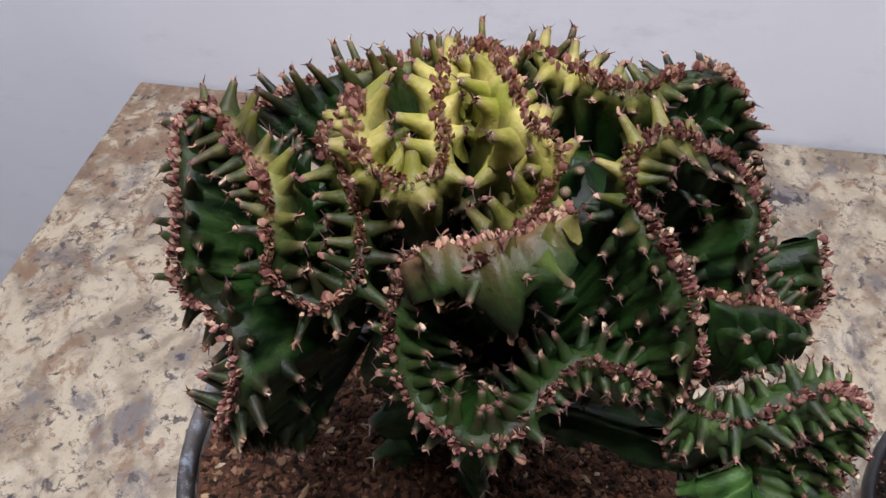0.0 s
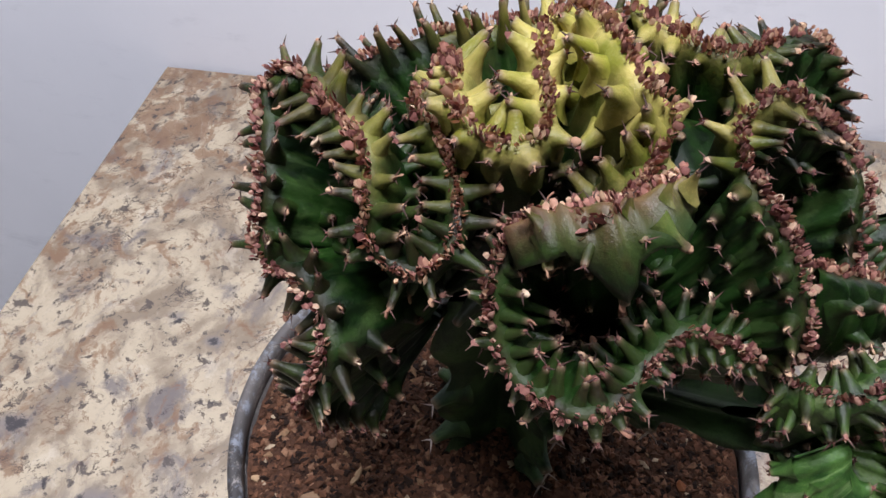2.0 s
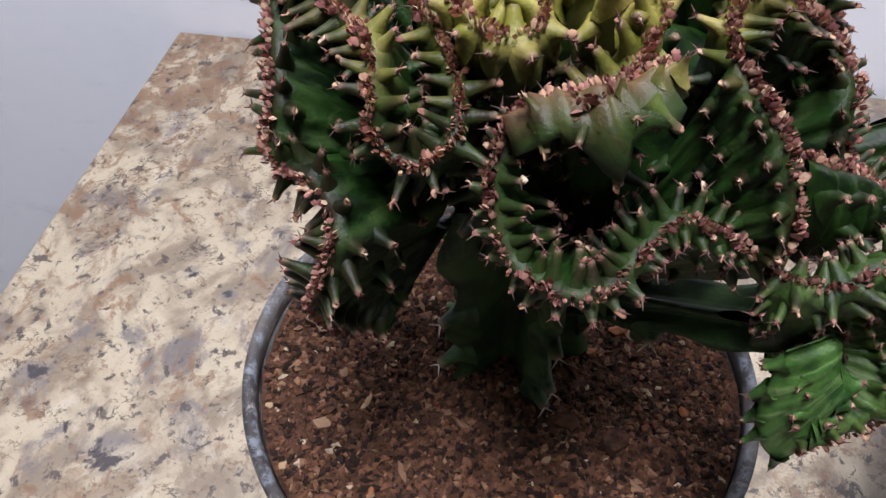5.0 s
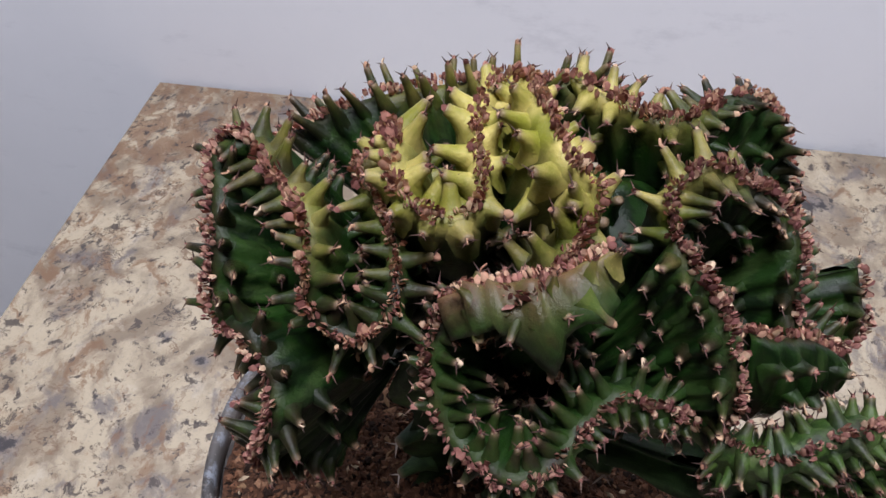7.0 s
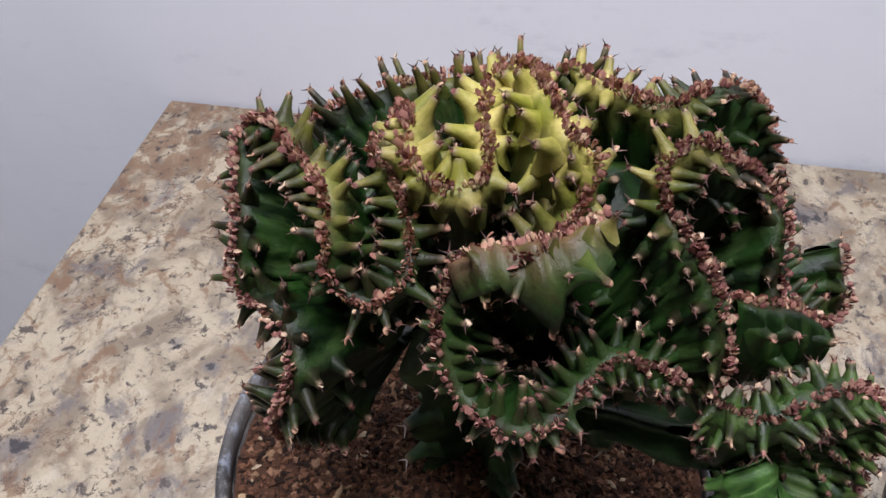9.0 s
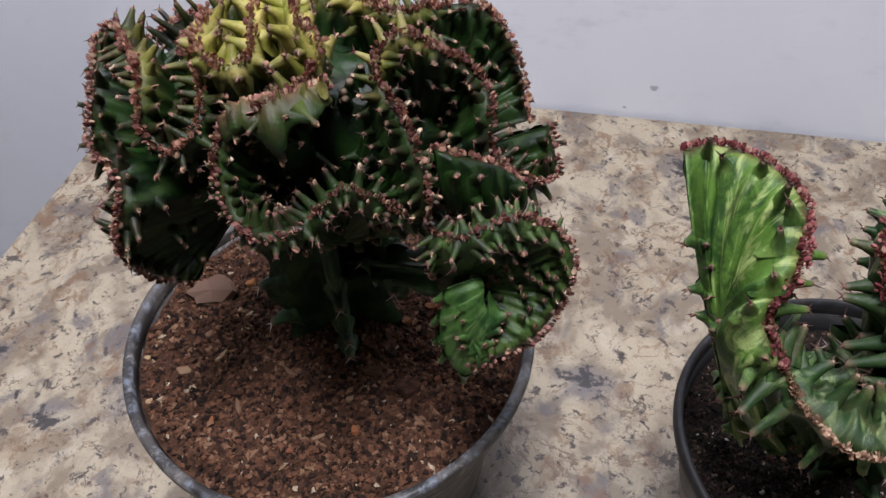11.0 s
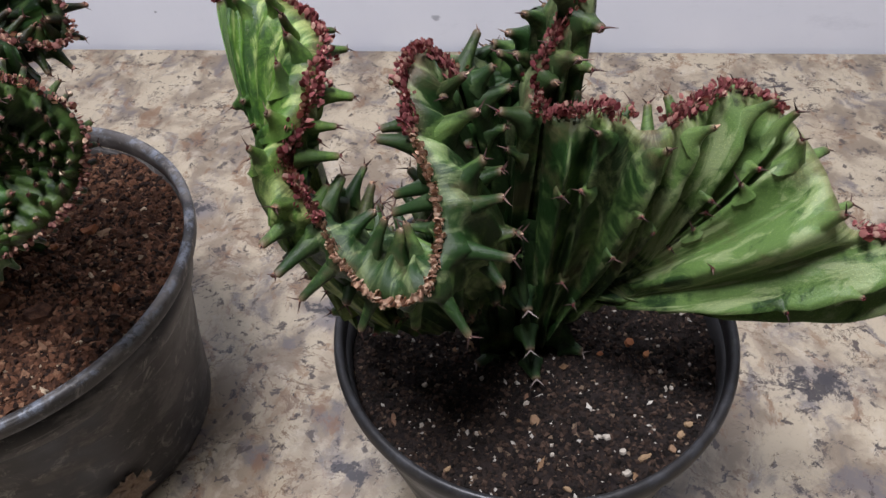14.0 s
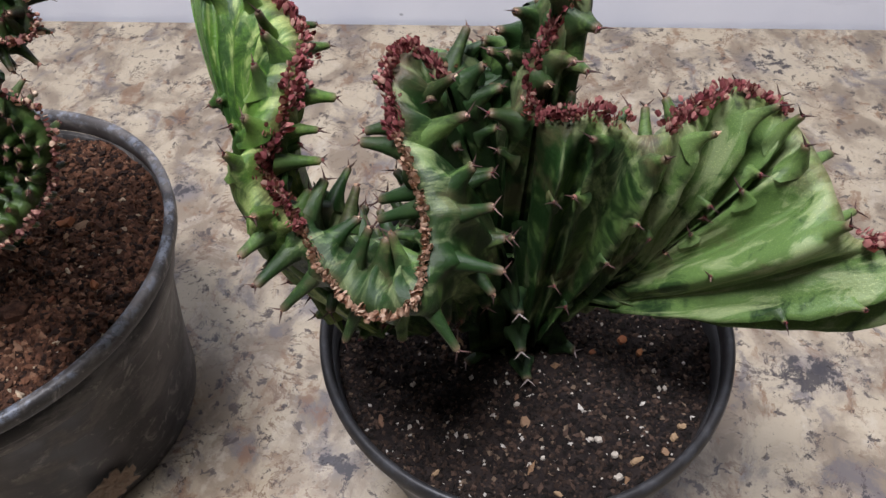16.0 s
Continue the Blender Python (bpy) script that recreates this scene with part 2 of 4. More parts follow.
M_WALL, M_ROOM, M_GRANITE = scuffed_paint(), room_paint(), granite()
M_POT_OLD, M_POT_NEW = pot_plastic("dusty_black_plastic", 0.58), pot_plastic("clean_black_plastic", 0.04)
M_SOIL_BROWN = soil_base("brown_soil", (0.030, 0.014, 0.009), (0.100, 0.047, 0.027))
M_SOIL_BLACK = soil_base("black_soil", (0.009, 0.0065, 0.006), (0.026, 0.0185, 0.0155))
M_BITS_BROWN = soil_bits("brown_crumbs", [(0, (0.016, 0.008, 0.005)), (0.30, (0.068, 0.030, 0.016)), (0.62, (0.130, 0.058, 0.031)), (0.90, (0.205, 0.110, 0.064)), (0.988, (0.40, 0.31, 0.21))])
M_BITS_BLACK = soil_bits("black_crumbs", [(0, (0.006, 0.005, 0.004)), (0.42, (0.027, 0.017, 0.012)), (0.76, (0.065, 0.040, 0.028)), (0.945, (0.15, 0.105, 0.070)), (0.978, (0.48, 0.44, 0.38))])
M_SKIN = euphorbia("crest_skin", (0.0020, 0.0075, 0.0016), (0.0088, 0.0285, 0.0044), (0.046, 0.080, 0.022), 0.4, 0.31)
M_SKIN_PALE = euphorbia("pale_crest_skin", (0.004, 0.014, 0.004), (0.034, 0.072, 0.014), (0.10, 0.145, 0.050), 0.35, 0.32)
M_SKIN_STEM = euphorbia("stem_skin", (0.008, 0.024, 0.008), (0.030, 0.066, 0.020), (0.05, 0.085, 0.035), 0.4, 0.48)
# real pale streaks, plus shade on the left and light on the right painted in
M_SKIN_FAN = euphorbia("variegated_side_lit_skin", (0.014, 0.038, 0.010), (0.100, 0.172, 0.048), (0.26, 0.32, 0.15), 0.75, 0.33, (0.222, 0.285))
M_SKIN_LEAF = euphorbia("streaked_leaf_skin", (0.022, 0.058, 0.012), (0.078, 0.160, 0.026), (0.32, 0.40, 0.14), 0.8, 0.32)
M_SKIN_BLADE = euphorbia("blade_skin", (0.012, 0.044, 0.009), (0.045, 0.105, 0.022), (0.17, 0.25, 0.10), 0.5, 0.34)
M_SPINE = dry("spine", [(0, (0.030, 0.016, 0.014)), (0.5, (0.06, 0.03, 0.025)), (0.85, (0.14, 0.09, 0.07))])
M_SPINE_PALE = dry("pale_spine", [(0, (0.30, 0.24, 0.22)), (0.5, (0.42, 0.36, 0.33))])
M_SCALE = dry("dried_crest_scale", [(0, (0.28, 0.11, 0.095)), (0.25, (0.50, 0.245, 0.19)), (0.55, (0.66, 0.40, 0.28)), (0.84, (0.76, 0.55, 0.37))])
M_SCALE_RED = dry("red_crest_scale", [(0, (0.22, 0.045, 0.055)), (0.25, (0.38, 0.115, 0.118)), (0.6, (0.51, 0.215, 0.19)), (0.88, (0.66, 0.42, 0.33))])
M_CORK = dry("corky_crest_scale", [(0, (0.44, 0.26, 0.17)), (0.4, (0.60, 0.40, 0.27)), (0.8, (0.72, 0.53, 0.38))])
M_LEAF = dry("dried_leaf", [(0, (0.26, 0.13, 0.085)), (0.35, (0.36, 0.21, 0.13)), (0.7, (0.46, 0.30, 0.19)), (0.93, (0.56, 0.43, 0.30))], True)
M_STONE = soil_bits("soil_chip", [(0, (0.15, 0.080, 0.044)), (0.5, (0.21, 0.125, 0.068)), (0.8, (0.11, 0.050, 0.027))])
M_PERLITE = soil_bits("perlite", [(0, (0.58, 0.56, 0.51)), (0.5, (0.44, 0.39, 0.32))])


# ---------------------------------------------------------------- helpers
def part(name, bm, mat, parent=None, label=""):
    me = bpy.data.meshes.new(name)
    bm.to_mesh(me)
    bm.free()
    me.materials.append(mat)
    ob = new(name, me)
    ob.parent = parent
    if label:
        ob["label"] = label
    return ob


def box(x0, x1, y0, y1, z0, z1, bevel=0.0):
    bm = bmesh.new()
    bmesh.ops.create_cube(bm, size=1, matrix=Matrix.LocRotScale(((x0 + x1) / 2, (y0 + y1) / 2, (z0 + z1) / 2), None, (x1 - x0, y1 - y0, z1 - z0)))
    if bevel:
        bmesh.ops.bevel(bm, geom=bm.edges[:], offset=bevel, segments=3, affect="EDGES", profile=0.5)
    return bm


def lathe(profile, n=128, wobble=0.0):
    bm = bmesh.new()
    rings = []
    for r, z in profile:
        ring = []
        for k in range(n):
            a = 2 * math.pi * k / n
            q = r * (1 + wobble * noise.noise((math.cos(a) * 1.3, math.sin(a) * 1.3, z * 6)))
            ring.append(bm.verts.new((q * math.cos(a), q * math.sin(a), z)))
        rings.append(ring)
    for a, b in zip(rings, rings[1:]):
        for k in range(n):
            bm.faces.new((a[k], a[(k + 1) % n], b[(k + 1) % n], b[k])).smooth = True
    if profile[0] != profile[-1]:
        bm.faces.new(rings[0])
    bmesh.ops.recalc_face_normals(bm, faces=bm.faces)
    return bm


class Soup:
    """Gathers many small pieces into one mesh, with the tone and the grain of its points."""

    def __init__(self):
        self.v, self.f, self.tone, self.grain = [], [], [], []

    def add(self, verts, faces, tone=None, grain=None):
        n = len(self.v)
        self.v += [tuple(v) for v in verts]
        self.f += [tuple(n + i for i in f) for f in faces]
        self.tone += tone or [(0, 0, 0)] * len(verts)
        self.grain += grain or [(0, 0, 0)] * len(verts)

    def mesh(self, name, mat, smooth=True):
        me = bpy.data.meshes.new(name)
        me.from_pydata(self.v, [], self.f)
        me.polygons.foreach_set("use_smooth", [smooth] * len(me.polygons))
        a = me.attributes.new("tone", "FLOAT_COLOR", "POINT")
        a.data.foreach_set("color", np.c_[np.array(self.tone, float).reshape(-1, 3), np.ones(len(self.v))].ravel())
        b = me.attributes.new("grain", "FLOAT_VECTOR", "POINT")
        b.data.foreach_set("vector", np.array(self.grain, float).ravel())
        me.materials.append(mat)
        me.update()
        return me

    def link(self, name, mat, parent=None, smooth=True, label="", kind=""):
        ob = new(name, self.mesh(name, mat, smooth))
        ob.parent = parent
        return tagged(ob, label=label, kind=kind)


def spline(points, step):
    """Points at an even step along a smooth curve through the given ones, with the run along it."""
    p = [Vector(q) for q in points]
    p = [2 * p[0] - p[1]] + p + [2 * p[-1] - p[-2]]
    dense = []
    for i in range(1, len(p) - 2):
        for k in range(24):
            t = k / 24
            a, b, c, d = p[i - 1], p[i], p[i + 1], p[i + 2]
            dense.append((0.5 * (2 * b + (c - a) * t + (2 * a - 5 * b + 4 * c - d) * t * t + (3 * b - a - 3 * c + d) * t ** 3), i - 1 + t))
    dense.append((p[-2], len(p) - 3))
    run = [0.0]
    for (a, _), (b, _) in zip(dense, dense[1:]):
        run.append(run[-1] + (b - a).length)
    count = max(8, round(run[-1] / step))
    out, j = [], 0
    for k in range(count + 1):
        s = run[-1] * k / count
        while j < len(run) - 2 and run[j + 1] < s:
            j += 1
        w = (s - run[j]) / max(run[j + 1] - run[j], 1e-9)
        out.append((dense[j][0].lerp(dense[j + 1][0], w), dense[j][1] * (1 - w) + dense[j + 1][1] * w, s))
    return out


def smooth_at(points, u):
    """A point of the curve through the given ones, at the parameter u."""
    p = [Vector(q) for q in points]
    p = [2 * p[0] - p[1]] + p + [2 * p[-1] - p[-2]]
    i = min(int(u), len(points) - 2)
    t = u - i
    a, b, c, d = p[i : i + 4]
    return 0.5 * (2 * b + (c - a) * t + (2 * a - 5 * b + 4 * c - d) * t * t + (3 * b - a - 3 * c + d) * t ** 3)


def basis(axis, hint):
    axis = axis.normalized()
    side = axis.cross(hint)
    if side.length < 1e-6:
        side = axis.orthogonal()
    side.normalize()
    return axis, side, side.cross(axis)


FINGER = ((0.0, 1.9), (0.12, 1.65), (0.26, 1.38), (0.42, 1.15), (0.62, 0.93), (0.80, 0.78), (0.90, 0.75), (0.97, 0.69), (1.0, 0.36))
FINGER_MESH = {}


def finger_mesh(kind, blush, skin, web):
    """A horny finger one unit long whose foot runs out downwards along its rib, in a few bends; alike ones share it."""
    key = (kind, round(blush, 1), skin.name, web)
    if key in FINGER_MESH:
        return FINGER_MESH[key]
    n, rings, verts, tones, faces = 9, len(FINGER), [], [], []
    bend, lean_side = (-0.5, 0.2, 0.6, -0.1)[kind], (0.3, -0.3, 0.1, -0.1)[kind]
    for s, w in FINGER:
        fin = 1 + (1.5 if web else 0.15) * (1 - s) ** 2.0
        for k in range(n):
            a = 2 * math.pi * k / n
            verts.append((math.cos(a) * w + lean_side * s * s, math.sin(a) * w * (fin if math.sin(a) < 0 else 0.8) + bend * s * s, s - 0.22))
            tones.append((blush * (0.2 + 0.8 * s), 0.85, max(0.0, (s - 0.86) / 0.14)))
    for r in range(rings - 1):
        for k in range(n):
            faces.append((r * n + k, r * n + (k + 1) % n, (r + 1) * n + (k + 1) % n, (r + 1) * n + k))
    faces.append(tuple((rings - 1) * n + k for k in range(n)))
    soup = Soup()
    soup.add(verts, faces, tones, [(0.013 * kind, v[2] * 0.01, 0) for v in verts])
    FINGER_MESH[key] = (soup.mesh("tubercle", skin), (lean_side, bend))
    return FINGER_MESH[key]


def tubercle(parent, skin, base, axis, along, length, radius, blush=0.0):
    """One finger on a rib, an object of its own. Returns its tip, its way and its side."""
    axis, side, up = basis(axis, along)
    mesh, (dx, dy) = finger_mesh(random.randrange(4), blush, skin, abs(axis.dot(along.normalized())) < 0.75)
    ob = new("tubercle", mesh)
    ob.parent = parent
    ob.matrix_world = Matrix.Translation(base) @ Matrix((side, up, axis)).transposed().to_4x4() @ Matrix.Diagonal((radius, radius, length, 1))
    return base + axis * (length * 0.77) + side * (radius * dx) + up * (radius * dy), axis, side


def spine(soup, base, axis, length, radius):
    axis, side, up = basis(axis, Vector((0.3, 0.2, 1)))
    verts = [base - axis * 0.0006 + side * (math.cos(a) * radius) + up * (math.sin(a) * radius) for a in (0, 1.571, 3.142, 4.712)]
    verts += [v + axis * (length * 0.5) - (v - base) * 0.4 for v in verts]
    verts.append(base + axis * length + up * (length * random.uniform(-0.12, 0.12)))
    faces = [(k, (k + 1) % 4, 4 + (k + 1) % 4, 4 + k) for k in range(4)] + [(4 + k, 4 + (k + 1) % 4, 8) for k in range(4)]
    soup.add(verts, faces)


GOLD = (1 + 5 ** 0.5) / 2
BEAD = [Vector(v).normalized() for v in ((-1, GOLD, 0), (1, GOLD, 0), (-1, -GOLD, 0), (1, -GOLD, 0), (0, -1, GOLD), (0, 1, GOLD), (0, -1, -GOLD), (0, 1, -GOLD), (GOLD, 0, -1), (GOLD, 0, 1), (-GOLD, 0, -1), (-GOLD, 0, 1))]
BEAD_FACES = [f for a, b in ((0, 11), (0, 5), (0, 1), (0, 7), (0, 10), (1, 5), (5, 11), (11, 10), (10, 7), (7, 1), (3, 9), (3, 4), (3, 2), (3, 6), (3, 8), (4, 9), (2, 4), (6, 2), (8, 6), (9, 8))
              for f in [(a, b, next(c for c in range(12) if c not in (a, b) and all(abs((BEAD[c] - BEAD[q]).length - 1.0515) < 0.01 for q in (a, b)) and (BEAD[a] - BEAD[b]).cross(BEAD[c] - BEAD[b]).dot(BEAD[b]) > 0))]]


def flake(soup, at, axis, size):
    """A small dried scale: a lumpy, slightly flattened bead drawn out to a blunt tip."""
    axis, side, up = basis(axis, Vector((random.uniform(-1, 1), random.uniform(-1, 1), random.uniform(-1, 1))))
    w, h, d = size * random.uniform(0.42, 0.68), size * random.uniform(0.5, 0.85), size * random.uniform(0.3, 0.5)
    verts = [at + side * (v.x * w * random.uniform(0.75, 1.2)) + up * (v.y * d * random.uniform(0.75, 1.2)) + axis * (v.z * h * random.uniform(0.8, 1.15)) for v in BEAD]
    soup.add(verts, BEAD_FACES)


LEAF_MESH = []


def dried_leaf(parent, at, axis, size):
    """One dry leaflet on a tubercle's tip, an object of its own; all share one mesh."""
    if not LEAF_MESH:
        soup = Soup()
        ring = [(0.5 * math.cos(a) * (1 - 0.25 * math.sin(a)), 0.12 * math.cos(2 * a), 0.55 + 0.6 * math.sin(a)) for a in [2 * math.pi * k / 8 for k in range(8)]]
        back = [(x * 0.8, y - 0.14, 0.55 + (z - 0.55) * 0.8) for x, y, z in ring]
        soup.add(ring + back, [tuple(range(8)), tuple(reversed(range(8, 16)))] + [(k, 8 + k, 8 + (k + 1) % 8, (k + 1) % 8) for k in range(8)])
        first = soup.link("dried_leaf", M_LEAF, parent)
        LEAF_MESH.append(first.data)
    else:
        first = new("dried_leaf", LEAF_MESH[0])
        first.parent = parent
    axis, side, up = basis(axis, Vector((random.uniform(-1, 1), random.uniform(-1, 1), random.uniform(-0.4, 1))))
    turn = Matrix((side, up, axis)).transposed().to_4x4()
    first.matrix_world = Matrix.Translation(at) @ turn @ Matrix.Diagonal((size, size, size * random.uniform(0.8, 1.2), 1))
    return first


def crest(plant, rows, skin, scales, half=(0.0015, 0.0046), pitch=0.0053, levels=((0.10, 0.0095, 0.0019, 1), (0.42, 0.0070, 0.0018, 0.5)),
          lean=(1.0, 0.5), rise=0.0019, sharp=0.27, rib_rows=(), flush=0.0, inner=None, peak=2.0, fold=0.0, red=0.8, density=4.2, scale_size=0.0016, leaves=0.35, spikes=0.0025, bare=(), label="", sway=0.0, spread=0.26, edges=(0, 0), clump=0.5, blush=0.12, shed=0.75, lumps=0.18):
    """A folded crest: a fleshy sheet from its ridge down to its foot, ribbed, with tubercles on both faces, spines and dry scales."""
    ridge_line = spline([r[0] for r in rows], 0.0013)
    mids, feet = [r[1] for r in rows], [r[2] for r in rows]
    vs = [0.0, 0.02, 0.045, 0.08, 0.12, 0.17, 0.22, 0.28, 0.35, 0.43, 0.52, 0.62, 0.73, 0.86, 1.0]
    body, spikes_soup, flakes = Soup(), Soup(), Soup()
    sections, normals = [], []
    for top, u, s in ridge_line:
        m, f = smooth_at(mids, u), smooth_at(feet, u)
        ctrl = 2 * m - 0.5 * (top + f)
        sections.append([(1 - v) ** 2 * top + 2 * v * (1 - v) * ctrl + v * v * f for v in vs])
    count = len(sections)
    for i, sec in enumerate(sections):
        ahead = ridge_line[min(i + 2, count - 1)][0] - ridge_line[max(i - 2, 0)][0]
        row = []
        for k in range(len(vs)):
            d = sections[min(i + 2, count - 1)][k] - sections[max(i - 2, 0)][k]
            d = d if d.length > 0.0012 else ahead
            down = sec[min(k + 1, len(vs) - 1)] - sec[max(k - 1, 0)]
            n = d.cross(down)
            row.append(n.normalized() if n.length > 1e-9 else Vector((0, 0, 1)))
        normals.append(row)
    total = ridge_line[-1][2]

    # places of the ribs on each face; those of the two faces alternate
    rib_at = {}
    for side in (1, -1):
        if rib_rows:
            rib_at[side] = [next(r for _, u, r in ridge_line if u >= w) for w in rib_rows]
        else:
            first = pitch * (0.25 if side > 0 else 0.75)
            rib_at[side] = [first + pitch * (k + random.uniform(-0.16, 0.16)) for k in range(int((total - first) / pitch) + 1)]

    def thick(v, s, side, room=1.0):
        h = half[0] + (half[1] - half[0]) * v ** 0.8
        near = min(abs(s - r) for r in rib_at[side])
        h += rise * room * math.exp(-((near / (sharp * pitch)) ** peak)) * min(1, v / 0.10) * (1 - 0.55 * v)
        return h * min(1.0, math.sqrt(max(v, 0) / 0.05))

    def pleat(v, s):
        """A folded sheet: 1 on the front ribs, -1 midway between them."""
        before, after = max((r for r in rib_at[-1] if r <= s), default=s - pitch), min((r for r in rib_at[-1] if r > s), default=s + pitch)
        return (abs(2 * (s - before) / (after - before) - 1) * 2 - 1) * min(1, v / 0.15) * (1 - 0.75 * v)

    spans = [[(sections[min(i + 2, count - 1)][k] - sections[max(i - 2, 0)][k]).length for k in range(len(vs))] for i in range(count)]

    def room(i, k):
        return min(1.0, max(0.25, spans[i][k] / max(spans[i][0], 1e-6)))

    ring = len(vs) * 2 - 1
    verts, tones, grains, faces = [], [], [], []
    for i, sec in enumerate(sections):
        s = ridge_line[i][2]
        fade = min(1.0, s / 0.004 + 0.25, (total - s) / 0.004 + 0.25)
        length = (sec[0] - sec[-1]).length
        wave = sway * noise.noise((s * 160, 3.1, 0))
        for side, ks in ((1, range(len(vs) - 1, -1, -1)), (-1, range(1, len(vs)))):
            for k in ks:
                v = vs[k]
                lump = 1 + lumps * noise.noise((s * 220, v * 9, side * 5))
                p = sec[k] + normals[i][k] * (side * thick(v, s, side, room(i, k)) * fade * lump + wave * (1 - v) - fold * pleat(v, s) * math.sqrt(room(i, k)))
                verts.append(p)
                tones.append((max(red * blush * max(0.0, 1 - v / 0.05), flush * (1 - v) ** 1.8), 0.7 * max(0.0, 1 - v / 0.22) if skin is M_SKIN else 0.0, 0))
                grains.append((s, v * length, 0))
    for i in range(count - 1):
        for k in range(ring - 1):
            a = i * ring + k
            faces.append((a, a + 1, a + ring + 1, a + ring))
        faces.append((i * ring + ring - 1, i * ring, (i + 1) * ring, (i + 1) * ring + ring - 1))
    faces += [tuple(range(ring)), tuple(reversed(range((count - 1) * ring, count * ring)))]
    body.add(verts, faces, tones, grains)

    lobe = body.link("crest_lobe", skin, plant, True, label)
    tips = []
    for level, length, radius, chance in levels:
        for side in (1, -1):
            for s in rib_at[side]:
                if s > total - 0.001 or random.random() > chance:
                    continue
                i = min(count - 1, round(s / total * (count - 1)))
                v = min(0.95, level * random.uniform(0.8, 1.25))
                k = min(range(len(vs)), key=lambda q: abs(vs[q] - v))
                n, up = normals[i][k] * side, (sections[i][max(k - 1, 0)] - sections[i][min(k + 1, len(vs) - 1)]).normalized()
                base = sections[i][k] + n * thick(vs[k], s, side, room(i, k)) * 0.7 - normals[i][k] * (fold * pleat(vs[k], s) * math.sqrt(room(i, k)))
                run = (sections[min(i + 2, count - 1)][0] - sections[max(i - 2, 0)][0]).normalized()
                axis = n * lean[0] + up * (lean[1] * max(0.15, 1 - 3.0 * v)) + run * random.uniform(-0.2, 0.2)
                size = random.uniform(0.7, 1.2) * (0.55 if inner and n.dot(Vector(inner) - base) < 0 else 1.0)
                tips.append((*tubercle(lobe, skin, base, axis, up, length * size, radius * random.uniform(0.85, 1.15), max(flush * 0.6, red * (0.14 if v < 0.2 else 0.05))), v))
    for end, length in ((0, edges[0]), (count - 1, edges[1])):
        if not length:
            continue
        out = (sections[end][5] - sections[abs(end - 4)][5]).normalized()
        for v in (0.38, 0.5, 0.64, 0.8, 0.95):
            k = min(range(len(vs)), key=lambda q: abs(vs[q] - v))
            up = (sections[end][max(k - 1, 0)] - sections[end][min(k + 1, len(vs) - 1)]).normalized()
            tips.append((*tubercle(lobe, skin, sections[end][k], out + up * random.uniform(-0.3, 0.3), up, length * random.uniform(0.7, 1.2), 0.0019), v))
    for tip, ax, sd, v in tips:
        for w in (1, -1):
            if random.random() < 0.92:
                spine(spikes_soup, tip, ax * 0.65 + sd * (w * random.uniform(0.5, 0.9)) + Vector((0, 0, random.uniform(-0.2, 0.3))), spikes * random.uniform(0.6, 1.15), 0.00011 + spikes * 0.07)
        if random.random() < leaves:
            dried_leaf(lobe, tip - ax * 0.0004, ax + sd * random.uniform(-0.6, 0.6), random.uniform(0.0012, 0.0019))
        else:
            flake(flakes, tip, ax, 0.0014)
    for i in range(count):
        if any(a <= ridge_line[i][1] <= b for a, b in bare):
            continue
        many = density * max(shed, min(1.2, 0.2 + (ridge_line[i][0].z - 0.205) / 0.035)) * (1 + clump * 2.4 * noise.noise((ridge_line[i][2] * 260, 7.7, total * 90)))
        for _ in range(max(0, int(many + random.random()))):
            n, up = normals[i][1], (sections[i][0] - sections[i][3]).normalized()
            side = random.gauss(0, spread)
            at = sections[i][0] + n * (side * max(half[0], 0.0022) * 1.25) + up * random.uniform(0.0, 0.0019 - abs(side) * 0.0007) + normals[i][0] * (sway * noise.noise((ridge_line[i][2] * 160, 3.1, 0)))
            flake(flakes, at, up + n * (side * 0.9) + Vector((random.uniform(-.4, .4), random.uniform(-.4, .4), random.uniform(-.2, .4))), scale_size * random.uniform(0.5, 1.0 + 0.5 * random.random() ** 2))
    spikes_soup.link("spine_cover", M_SPINE, lobe, False, "dark brown paired spines", "stuff")
    flakes.link("scale_cover", scales, lobe, True, "small dried scales along the crest", "stuff")
    return lobe


def inward(points, core, depth, first=None):
    """Rows of a crest whose sheet runs from the ridge towards a core; first: its depth at the first row, growing over six rows."""
    rows = []
    for k, p in enumerate(points):
        p = Vector(p)
        d = Vector(core) - p
        far = min(depth if first is None else first + (depth - first) * min(1.0, k / 6), d.length * 0.92)
        d.normalize()
        rows.append((p, p + d * (far * 0.5), p + d * far))
    return rows


